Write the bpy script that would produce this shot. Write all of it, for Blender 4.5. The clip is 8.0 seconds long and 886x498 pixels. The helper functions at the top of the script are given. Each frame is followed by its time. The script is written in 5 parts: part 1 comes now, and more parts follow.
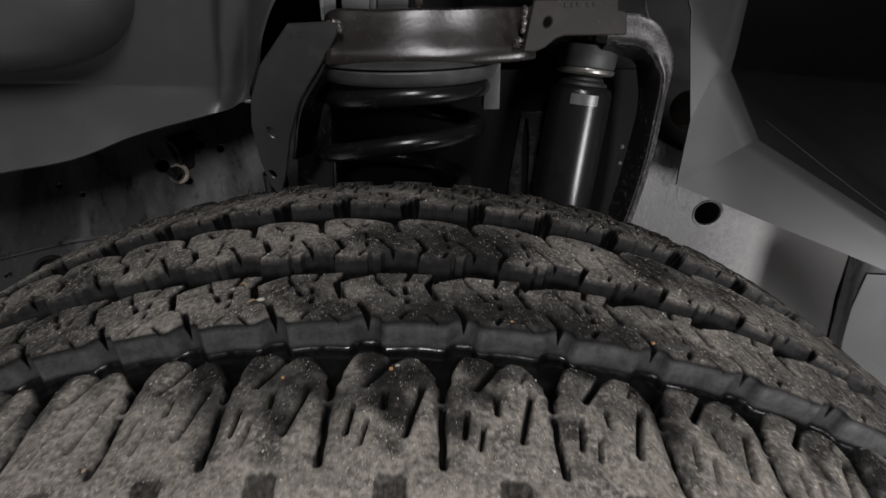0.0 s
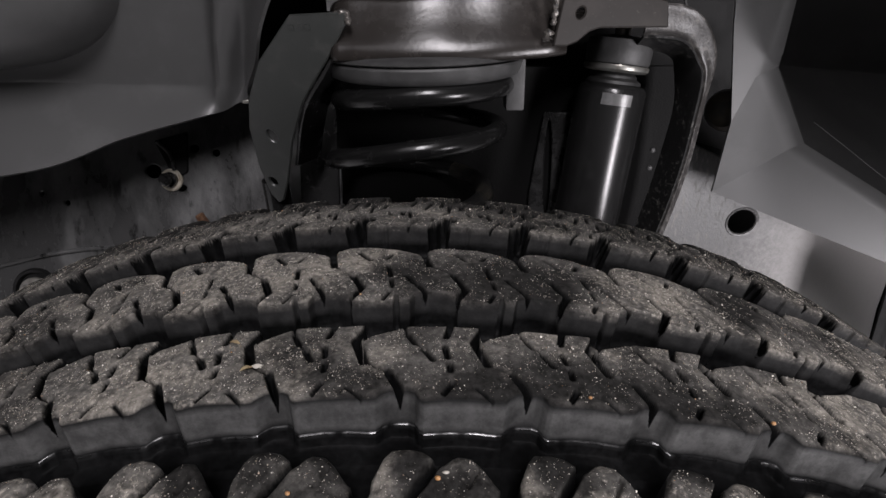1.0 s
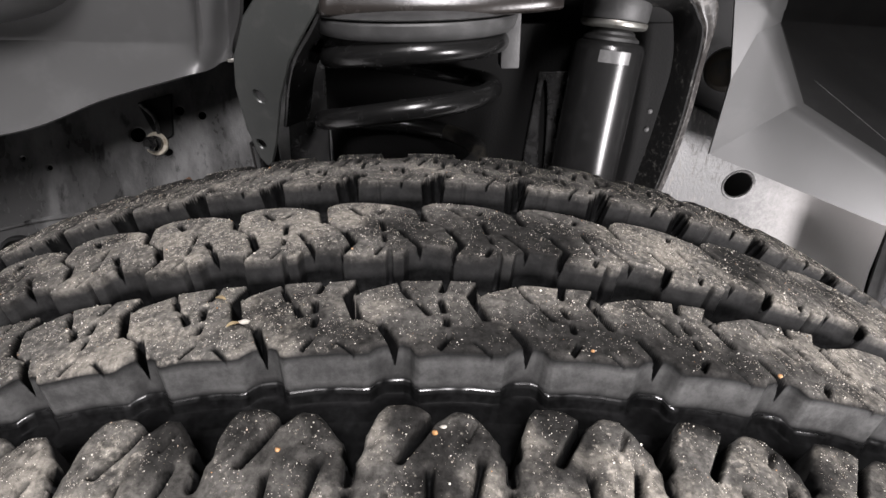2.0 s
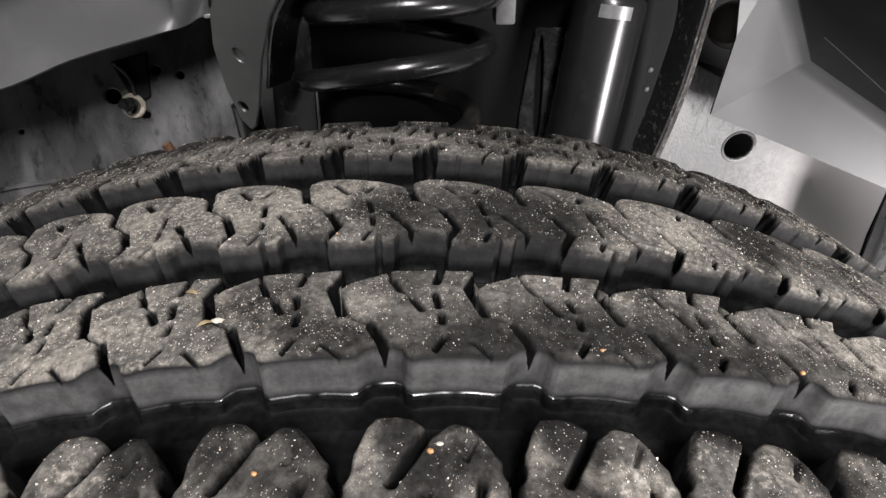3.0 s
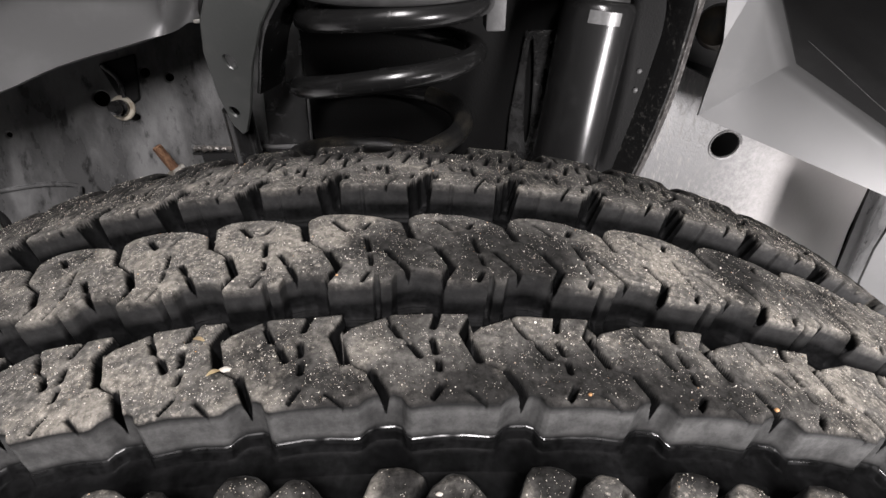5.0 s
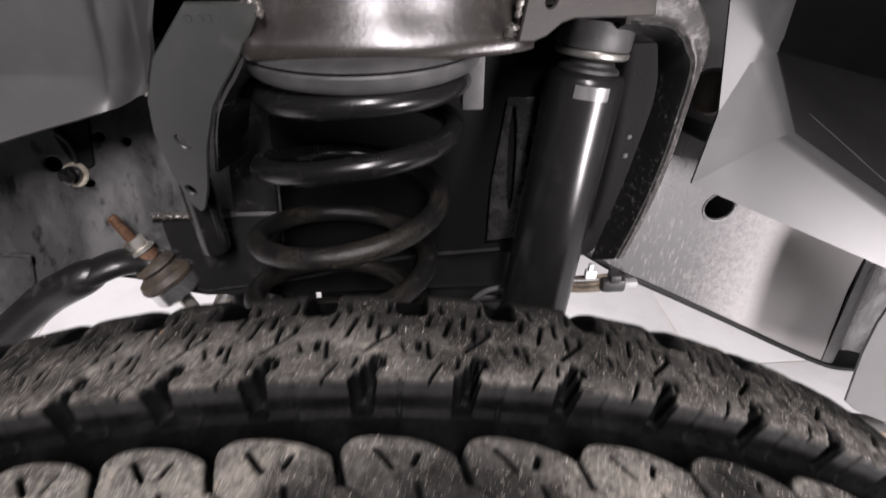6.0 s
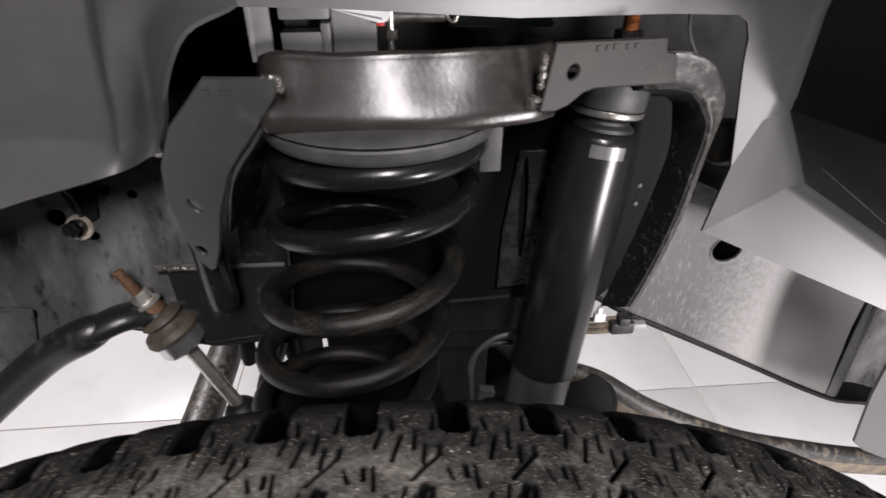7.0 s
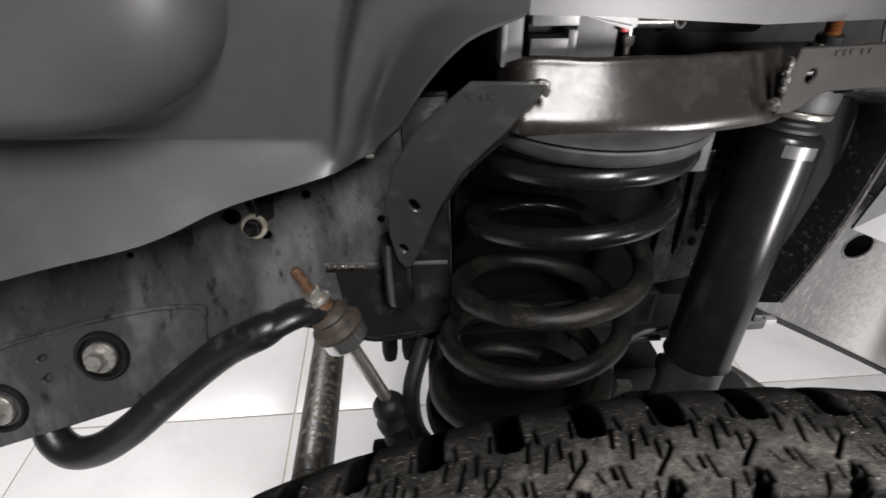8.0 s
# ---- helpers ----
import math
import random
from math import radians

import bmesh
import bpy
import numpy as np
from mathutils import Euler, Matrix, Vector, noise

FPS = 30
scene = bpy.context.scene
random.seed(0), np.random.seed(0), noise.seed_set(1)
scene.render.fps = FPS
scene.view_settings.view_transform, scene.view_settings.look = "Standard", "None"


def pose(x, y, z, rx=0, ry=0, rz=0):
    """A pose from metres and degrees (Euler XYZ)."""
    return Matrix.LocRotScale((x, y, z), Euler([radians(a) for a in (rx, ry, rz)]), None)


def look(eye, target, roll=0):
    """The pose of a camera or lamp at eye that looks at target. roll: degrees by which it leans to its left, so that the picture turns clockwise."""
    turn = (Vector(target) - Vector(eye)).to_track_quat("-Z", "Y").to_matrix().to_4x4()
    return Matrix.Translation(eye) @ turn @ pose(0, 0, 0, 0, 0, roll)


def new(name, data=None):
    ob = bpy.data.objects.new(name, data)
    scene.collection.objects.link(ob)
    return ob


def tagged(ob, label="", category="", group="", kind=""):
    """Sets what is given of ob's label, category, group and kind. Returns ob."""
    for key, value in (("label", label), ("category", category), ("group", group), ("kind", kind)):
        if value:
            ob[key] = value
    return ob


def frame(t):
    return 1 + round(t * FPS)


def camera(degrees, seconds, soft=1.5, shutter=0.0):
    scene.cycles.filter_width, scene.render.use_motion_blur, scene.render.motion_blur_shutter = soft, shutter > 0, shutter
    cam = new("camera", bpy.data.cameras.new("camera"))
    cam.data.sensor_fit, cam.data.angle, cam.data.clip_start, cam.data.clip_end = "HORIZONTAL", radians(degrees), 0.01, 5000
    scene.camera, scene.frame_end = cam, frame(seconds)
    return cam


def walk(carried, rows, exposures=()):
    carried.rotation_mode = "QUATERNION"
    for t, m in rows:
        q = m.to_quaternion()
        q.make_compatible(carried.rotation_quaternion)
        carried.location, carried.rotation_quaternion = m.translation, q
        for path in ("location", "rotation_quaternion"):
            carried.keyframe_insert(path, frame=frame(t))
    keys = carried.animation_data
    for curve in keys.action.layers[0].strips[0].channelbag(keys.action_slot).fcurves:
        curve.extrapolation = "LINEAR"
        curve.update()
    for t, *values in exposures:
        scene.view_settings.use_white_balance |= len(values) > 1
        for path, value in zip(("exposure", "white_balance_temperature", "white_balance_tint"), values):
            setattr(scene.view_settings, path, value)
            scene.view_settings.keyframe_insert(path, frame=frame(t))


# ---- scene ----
# The vehicle's numbers below are drawn about a quarter too large, with the floor 0.19 under zero; FIT brings them to true metres.
SCALE = 0.78
FIT = Matrix.Scale(SCALE, 4) @ Matrix.Translation((0, 0, 0.19))

cam = camera(76.9, 8.0, soft=1.5, shutter=0.35)
# seconds, eye, turn to the left, look up, lean
PATH = [
    (0.0, 0.0398, -0.0518, 0.9336, -0.08, -25.15, -0.86),
    (0.5, 0.0344, -0.0087, 0.9264, 0.05, -25.07, -0.91),
    (1.0, 0.0228, 0.0071, 0.9248, -0.02, -25.29, -0.93),
    (1.5, 0.0217, 0.0127, 0.9232, -0.35, -26.82, -0.94),
    (2.0, 0.0218, 0.0125, 0.9150, -0.80, -28.38, -0.90),
    (3.5, 0.0213, 0.0392, 0.9141, -2.11, -33.90, -0.74),
    (4.0, 0.0201, 0.0343, 0.9298, -2.53, -34.05, -0.62),
    (5.5, 0.0205, 0.0417, 0.9395, -3.13, -34.44, -0.36),
    (6.0, 0.0421, 0.1115, 0.9735, -3.64, -33.76, -0.04),
    (6.5, 0.0566, 0.1407, 0.9968, -4.22, -33.27, 0.11),
    (7.0, 0.0214, 0.1423, 1.0088, -4.92, -33.02, 0.21),
    (7.5, -0.0718, 0.1432, 1.0172, -5.12, -33.05, 0.15),
    (8.0, -0.1558, 0.1430, 1.0161, -5.18, -33.11, 0.19),
]
walk(cam, [(t, pose(*(FIT @ Vector((x, y, z))), 0, 0, yaw) @ pose(0, 0, 0, 90 + up) @ pose(0, 0, 0, 0, 0, lean)) for t, x, y, z, yaw, up, lean in PATH],
     exposures=[(0.0, -1.48, 6450, 11), (0.5, -1.2, 6400, 15), (1.0, -0.9, 6450, 15), (1.5, -0.4, 6550, 14), (2.0, 0.12, 6550, 13), (3.5, 0.12, 6550, 11), (5.5, 0.22, 6600, 15), (6.0, 0.03, 6600, 17), (6.5, -0.05, 6600, 16), (7.0, -0.25, 6600, 15), (8.0, -0.25, 6600, 10.5)])

# ---- light: garage ceiling lamps, two added fill lamps, dim walls ----
world = bpy.data.worlds.new("world")
scene.world = world
world.use_nodes = True
world.node_tree.nodes["Background"].inputs[0].default_value = (0.75, 0.77, 0.8, 1)
world.node_tree.nodes["Background"].inputs[1].default_value = 0.015


def lamp(name, eye, target, sx, sy, watts, colour=(1, 0.98, 0.985)):
    d = bpy.data.lights.new(name, "AREA")
    d.shape, d.size, d.size_y, d.energy, d.color = "RECTANGLE", sx * SCALE, sy * SCALE, watts * SCALE ** 2, colour
    ob = new(name, d)
    ob.matrix_world = look(FIT @ Vector(eye), FIT @ Vector(target))
    return ob


# unseen low fill, added to brighten the right liner, rail and shock
lamp("added_side_fill", (1.1, -0.85, 0.50), (0.3, 0.6, 0.68), 0.3, 0.7, 62)
lamp("overhead_lamp", (-0.75, -1.4, 2.9), (-0.1, 0.3, 0.8), 0.4, 1.4, 5)
lamp("overhead_lamp", (0.22, -1.7, 2.8), (0.2, 0.3, 0.8), 0.4, 1.4, 150)
# unseen, added beyond the vehicle to whiten the floor
lamp("overhead_lamp", (-1.3, 2.3, 2.8), (-0.9, 1.3, 0), 1.2, 0.6, 142)

# ---- materials ----
def rgba(c):
    return (c, c, c, 1) if isinstance(c, (int, float)) else (*c, 1)


def material(name, base, second=None, rough=0.5, metal=0.0, scale=30.0, low=0.45, high=0.65, bump=0.1, bump_scale=400.0, rough2=None, third=None, scale3=6.0, low3=0.5, high3=0.7, stretch=(1, 1, 1), spec=0.5):
    """Two-scale stained surface: base colour, stains of a second colour, broad patches of a third, fine relief."""
    m = bpy.data.materials.new(name)
    m.use_nodes = True
    t = m.node_tree
    b = t.nodes["Principled BSDF"]
    co = t.nodes.new("ShaderNodeTexCoord")
    mp = t.nodes.new("ShaderNodeMapping")
    mp.inputs["Scale"].default_value = stretch
    t.links.new(co.outputs["Object"], mp.inputs["Vector"])

    def mask(sc, lo, hi, detail=6.0):
        n = t.nodes.new("ShaderNodeTexNoise")
        n.inputs["Scale"].default_value, n.inputs["Detail"].default_value, n.inputs["Roughness"].default_value = sc / SCALE, detail, 0.65
        t.links.new(mp.outputs[0], n.inputs["Vector"])
        r = t.nodes.new("ShaderNodeMapRange")
        r.interpolation_type = "SMOOTHSTEP"
        r.inputs["From Min"].default_value, r.inputs["From Max"].default_value = lo, hi
        t.links.new(n.outputs[0], r.inputs[0])
        return r.outputs[0]

    def mix(fac, a, c):
        x = t.nodes.new("ShaderNodeMix")
        x.data_type = "RGBA"
        t.links.new(fac, x.inputs[0])
        for sock, v in ((x.inputs[6], a), (x.inputs[7], c)):
            if isinstance(v, bpy.types.NodeSocket):
                t.links.new(v, sock)
            else:
                sock.default_value = rgba(v)
        return x.outputs[2]

    colour = rgba(base)
    b.inputs["Base Color"].default_value = colour
    b.inputs["Roughness"].default_value, b.inputs["Metallic"].default_value = rough, metal
    b.inputs["Specular IOR Level"].default_value = spec
    if second is not None:
        f = mask(scale, low, high)
        colour = mix(f, base, second)
        if rough2 is not None:
            x = t.nodes.new("ShaderNodeMapRange")
            x.inputs["To Min"].default_value, x.inputs["To Max"].default_value = rough, rough2
            t.links.new(f, x.inputs[0])
            t.links.new(x.outputs[0], b.inputs["Roughness"])
        if third is not None:
            colour = mix(mask(scale3, low3, high3), colour, third)
        t.links.new(colour, b.inputs["Base Color"])
    if bump:
        n = t.nodes.new("ShaderNodeTexNoise")
        n.inputs["Scale"].default_value, n.inputs["Detail"].default_value = bump_scale / SCALE, 4.0
        t.links.new(co.outputs["Object"], n.inputs["Vector"])
        bp = t.nodes.new("ShaderNodeBump")
        bp.inputs["Strength"].default_value, bp.inputs["Distance"].default_value = bump, 0.002
        t.links.new(n.outputs[0], bp.inputs["Height"])
        t.links.new(bp.outputs[0], b.inputs["Normal"])
    return m


black_paint = material("black_paint", 0.010, 0.022, 0.2, scale=40, low=0.5, high=0.75, bump=0.04, rough2=0.34)
tower_paint = material("tower_paint", (0.017, 0.0148, 0.0135), (0.029, 0.0255, 0.0225), 0.25, 0.05, scale=22, low=0.45, high=0.75, bump=0.05, bump_scale=250, rough2=0.4, third=(0.015, 0.013, 0.012), scale3=60, low3=0.55, high3=0.75, spec=0.42)
gusset_paint = material("gusset_paint", (0.019, 0.017, 0.0155), (0.13, 0.12, 0.108), 0.5, 0.0, scale=330, low=0.62, high=0.76, bump=0.06, rough2=0.7, third=(0.026, 0.023, 0.021), scale3=25, low3=0.45, high3=0.7, spec=0.2)
# scuffed black; the shade of the spring cavity is put into its base colour
bucket_shade_paint = material("bucket_shade_paint", 0.0045, 0.022, 0.6, 0.0, scale=160, low=0.66, high=0.84, bump=0.15, rough2=0.7, stretch=(1.4, 1, 0.5), spec=0.08)
bracket_paint = material("bracket_paint", (0.029, 0.031, 0.0295), (0.040, 0.041, 0.039), 0.34, 0.0, scale=70, low=0.5, high=0.75, bump=0.06, rough2=0.5)
rail_paint = material("rail_paint", 0.042, 0.105, 0.27, 0.0, scale=11, low=0.42, high=0.64, bump=0.12, rough2=0.42, third=0.013, scale3=42, low3=0.56, high3=0.70, stretch=(1.3, 1, 0.6))
rear_rail_paint = material("rear_rail_paint", 0.040, (0.13, 0.125, 0.118), 0.42, 0.0, scale=150, low=0.5, high=0.7, bump=0.12, rough2=0.65, third=0.05, scale3=14, low3=0.45, high3=0.65, stretch=(1.5, 1, 0.4))


def pale_along_x(m, start, end, colour):
    """A pale colour that grows along x between two places, with a ragged speckled edge."""
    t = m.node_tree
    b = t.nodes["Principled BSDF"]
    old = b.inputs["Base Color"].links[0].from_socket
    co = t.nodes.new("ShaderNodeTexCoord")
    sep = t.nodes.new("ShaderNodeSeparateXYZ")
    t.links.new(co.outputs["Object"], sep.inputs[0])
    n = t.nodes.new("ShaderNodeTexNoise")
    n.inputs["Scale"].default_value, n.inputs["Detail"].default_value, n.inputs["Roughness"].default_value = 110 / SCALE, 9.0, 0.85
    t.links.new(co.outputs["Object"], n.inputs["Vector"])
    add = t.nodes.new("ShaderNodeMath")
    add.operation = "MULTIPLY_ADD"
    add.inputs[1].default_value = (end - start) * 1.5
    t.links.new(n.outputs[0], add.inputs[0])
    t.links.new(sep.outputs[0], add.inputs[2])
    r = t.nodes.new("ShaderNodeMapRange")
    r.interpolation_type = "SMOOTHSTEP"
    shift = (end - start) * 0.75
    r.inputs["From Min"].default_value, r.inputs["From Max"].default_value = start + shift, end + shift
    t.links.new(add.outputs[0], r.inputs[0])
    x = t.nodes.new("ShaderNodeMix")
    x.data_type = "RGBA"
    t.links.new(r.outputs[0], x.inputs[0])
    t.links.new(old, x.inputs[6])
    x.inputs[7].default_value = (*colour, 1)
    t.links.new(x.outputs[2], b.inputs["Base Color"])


pale_along_x(rear_rail_paint, 0.385 * SCALE, 0.52 * SCALE, (0.26, 0.25, 0.245))
liner_plastic = material("liner_plastic", 0.062, 0.074, 0.40, scale=16, bump=0.03, bump_scale=900, third=0.054, scale3=4)
isolator_rubber = material("isolator_rubber", 0.034, 0.052, 0.55, 0.0, scale=45, bump=0.08)
spring_black = material("spring_black", 0.0065, 0.011, 0.23, 0.0, scale=90, low=0.5, high=0.8, bump=0.02, rough2=0.34, spec=0.4)
spring_dirty = material("spring_dirty", 0.007, (0.070, 0.060, 0.042), 0.34, 0.0, scale=620, low=0.48, high=0.70, bump=0.25, bump_scale=900, rough2=0.85, third=0.006, scale3=22, low3=0.44, high3=0.60, spec=0.34)
shock_black = material("shock_black", 0.008, 0.014, 0.24, scale=30, low=0.5, high=0.8, bump=0.03, bump_scale=700, rough2=0.29, spec=0.42)
shock_grey = material("shock_grey", 0.035, 0.07, 0.45, scale=60, low=0.5, high=0.75, bump=0.1, rough2=0.6)
arch_paint = material("arch_paint", (0.022, 0.0205, 0.0195), (0.13, 0.123, 0.115), 0.33, 0.0, scale=150, low=0.46, high=0.74, bump=0.1, rough2=0.6, third=(0.024, 0.022, 0.021), scale3=24, low3=0.46, high3=0.6, spec=0.4)
pitted_paint = material("pitted_paint", 0.015, 0.027, 0.26, 0.0, scale=60, low=0.45, high=0.7, bump=0.5, bump_scale=330, rough2=0.42)
arch_inner = material("arch_inner", 0.011, (0.12, 0.115, 0.108), 0.42, 0.0, scale=170, low=0.53, high=0.74, bump=0.1, rough2=0.65, third=0.010, scale3=15, low3=0.48, high3=0.58, spec=0.35)
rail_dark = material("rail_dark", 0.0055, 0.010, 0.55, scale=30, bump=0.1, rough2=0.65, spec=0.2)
clip_paint = material("clip_paint", (0.45, 0.41, 0.34), (0.25, 0.21, 0.15), 0.6, scale=120, bump=0.2)
weld_metal = material("weld_metal", (0.13, 0.12, 0.11), 0.05, 0.3, 0.5, scale=200, bump=0.3)
dull_grey = material("dull_grey", 0.06, 0.045, 0.5, 0.0, scale=300, bump=0.1)
bracket_light = material("bracket_light", 0.2, 0.26, 0.4, 0.3, scale=40, bump=0.05)
sticker_film = material("sticker_film", 0.09, 0.12, 0.28, 0.3, scale=120, bump=0.05, spec=0.5)
red_plastic = material("red_plastic", (0.5, 0.04, 0.03), (0.4, 0.03, 0.03), 0.4, scale=30, bump=0)
orange_rust = material("orange_rust", (0.42, 0.17, 0.06), (0.25, 0.1, 0.04), 0.55, 0.3, scale=150, bump=0.2)
canister_paint = material("canister_paint", (0.10, 0.12, 0.115), 0.07, 0.45, scale=30, bump=0.05)
bronze_paint = material("bronze_paint", (0.07, 0.06, 0.045), 0.04, 0.45, 0.3, scale=40, bump=0.05)
bar_paint = material("bar_paint", 0.011, 0.05, 0.32, scale=36, low=0.55, high=0.8, bump=0.12, rough2=0.6)
pale_zinc = material("pale_zinc", (0.62, 0.6, 0.55), (0.36, 0.32, 0.26), 0.32, 0.8, scale=90, bump=0.06)
zinc_dark = material("zinc_dark", (0.32, 0.32, 0.3), (0.2, 0.19, 0.17), 0.35, 0.8, scale=60, bump=0.05)
dust_paint = material("dust_paint", (0.13, 0.105, 0.075), (0.05, 0.042, 0.034), 0.8, scale=40, bump=0.2)
rust = material("rust", (0.10, 0.05, 0.028), (0.16, 0.09, 0.05), 0.65, 0.2, scale=150, bump=0.3)
zinc = material("zinc", (0.62, 0.6, 0.56), (0.4, 0.38, 0.35), 0.35, 0.85, scale=90, bump=0.06)
cup_metal = material("cup_metal", 0.58, 0.46, 0.24, 0.92, scale=60, bump=0.04)
dirty_rubber = material("dirty_rubber", (0.055, 0.042, 0.03), (0.025, 0.022, 0.02), 0.6, 0.0, scale=80, bump=0.1)
black_rubber = material("black_rubber", 0.011, 0.020, 0.5, scale=60, bump=0.1)
grey_part = material("grey_part", 0.22, 0.17, 0.5, scale=30, bump=0.06)
white_plastic = material("white_plastic", 0.75, 0.65, 0.4, scale=30, bump=0.03)
wall_paint = material("wall_paint", 0.35, 0.32, 0.8, scale=2, bump=0.05, bump_scale=60)
arm_paint = material("arm_paint", 0.02, (0.105, 0.086, 0.060), 0.36, 0.0, scale=110, low=0.46, high=0.66, bump=0.1, rough2=0.8, third=0.03, scale3=14)
floor_tile = material("floor_tile", 0.62, 0.57, 0.25, scale=5, bump=0.02, bump_scale=30)
grout = material("grout", (0.54, 0.50, 0.44), 0.5, 0.8, scale=20)
def grains():
    m = material("sand_grain", (0.5, 0.43, 0.34), None, 0.25, bump=0)
    t = m.node_tree
    g = t.nodes.new("ShaderNodeNewGeometry")
    r = t.nodes.new("ShaderNodeValToRGB")
    r.color_ramp.elements[0].color, r.color_ramp.elements[1].color = (0.24, 0.205, 0.155, 1), (0.62, 0.58, 0.51, 1)
    e = r.color_ramp.elements.new(0.97)
    e.color = (0.9, 0.85, 0.77, 1)
    r.color_ramp.elements[-1].color = (0.55, 0.26, 0.08, 1)
    t.links.new(g.outputs["Random Per Island"], r.inputs[0])
    t.links.new(r.outputs[0], t.nodes["Principled BSDF"].inputs["Base Color"])
    return m


# near-black plastic: the shade of the liner's pocket is in its colour
shaded_pocket_plastic = material("shaded_pocket_plastic", 0.020, 0.026, 0.5, 0.0, scale=20, bump=0.05, bump_scale=900, spec=0.3)
orange_grain = material("orange_grain", (0.42, 0.22, 0.09), (0.32, 0.18, 0.09), 0.4, scale=400, bump=0.05)
stone_grain = material("stone_grain", (0.5, 0.47, 0.42), (0.36, 0.33, 0.28), 0.6, scale=500, bump=0.1)
dry_leaf = material("dry_leaf", (0.32, 0.25, 0.14), (0.22, 0.16, 0.09), 0.7, scale=300, bump=0.1)
sand_grain = grains()
black_hole = material("black_hole", 0.006, 0.01, 0.7, scale=20, bump=0)


# ---- helpers for building ----
def thing(name, label, category, group="", kind=""):
    return tagged(new(name), label, category, group, kind)


def part(name, bm, mat, parent=None, label="", smooth=35, fit=FIT):
    me = bpy.data.meshes.new(name)
    bmesh.ops.recalc_face_normals(bm, faces=bm.faces)
    if fit is not None:
        bm.transform(fit)
    bm.to_mesh(me)
    bm.free()
    me.materials.append(mat)
    ob = new(name, me)
    ob.parent = parent
    if label:
        tagged(ob, label)
    if smooth:
        me.shade_smooth()
        me.set_sharp_from_angle(angle=radians(smooth))
    return ob


def bevel(bm, width, segments=2, angle=30):
    es = [e for e in bm.edges if len(e.link_faces) == 2 and e.calc_face_angle(0) > radians(angle)]
    bmesh.ops.bevel(bm, geom=es, offset=width, segments=segments, profile=0.6, affect="EDGES", clamp_overlap=True)
    return bm


def smooth_path(points, n=8):
    """Catmull-Rom through the points."""
    p = [Vector(q) for q in points]
    p = [p[0] * 2 - p[1], *p, p[-1] * 2 - p[-2]]
    out = []
    for i in range(1, len(p) - 2):
        a, b, c, d = p[i - 1:i + 3]
        for k in range(n):
            t = k / n
            out.append(0.5 * (2 * b + (c - a) * t + (2 * a - 5 * b + 4 * c - d) * t * t + (3 * b - a - 3 * c + d) * t ** 3))
    return out + [p[-2]]


def tube(path, radius, sides=16, squash=None, bm=None, cap=True):
    """A round bar along a path; radius may be a list; squash: (wide, high) factors across."""
    bm = bm or bmesh.new()
    path = [Vector(q) for q in path]
    rs = radius if isinstance(radius, (list, tuple)) else [radius] * len(path)
    ref, rings = None, []
    for i, q in enumerate(path):
        d = (path[min(i + 1, len(path) - 1)] - path[max(i - 1, 0)]).normalized()
        if ref is None:
            ref = d.orthogonal() if abs(d.z) > 0.9 else d.cross(Vector((0, 0, 1)))
        ref = (ref - d * ref.dot(d)).normalized()
        up = d.cross(ref)
        w, h = squash or (1, 1)
        rings.append([bm.verts.new(q + (ref * math.cos(a) * w + up * math.sin(a) * h) * rs[i]) for a in (2 * math.pi * k / sides for k in range(sides))])
    for r0, r1 in zip(rings, rings[1:]):
        for k in range(sides):
            bm.faces.new((r0[k], r0[(k + 1) % sides], r1[(k + 1) % sides], r1[k]))
    if cap:
        bm.faces.new(rings[0][::-1])
        bm.faces.new(rings[-1])
    return bm


def lathe(base, top, profile, sides=32, bm=None):
    """A turned body: profile rows (metres along the axis from base to top, radius)."""
    base, top = Vector(base), Vector(top)
    d = (top - base).normalized()
    bm = bm or bmesh.new()
    ref = d.orthogonal().normalized()
    up = d.cross(ref)
    rings = []
    for h, r in profile:
        rings.append([bm.verts.new(base + d * h + (ref * math.cos(a) + up * math.sin(a)) * max(r, 1e-4)) for a in (2 * math.pi * k / sides for k in range(sides))])
    for r0, r1 in zip(rings, rings[1:]):
        for k in range(sides):
            bm.faces.new((r0[k], r0[(k + 1) % sides], r1[(k + 1) % sides], r1[k]))
    bm.faces.new(rings[0][::-1])
    bm.faces.new(rings[-1])
    return bm


def box(a, b, bm=None, width=0.0, m=None):
    """An upright box from corner a to corner b, its edges rounded by width."""
    own = bmesh.new()
    bmesh.ops.create_cube(own, size=1)
    c, s = (Vector(a) + Vector(b)) / 2, Vector(b) - Vector(a)
    for v in own.verts:
        v.co = Vector((v.co.x * s.x, v.co.y * s.y, v.co.z * s.z)) + c
    if width:
        bevel(own, width)
    if m is not None:
        own.transform(m)
    if bm is None:
        return own
    me = bpy.data.meshes.new("tmp")
    own.to_mesh(me)
    own.free()
    bm.from_mesh(me)
    bpy.data.meshes.remove(me)
    return bm


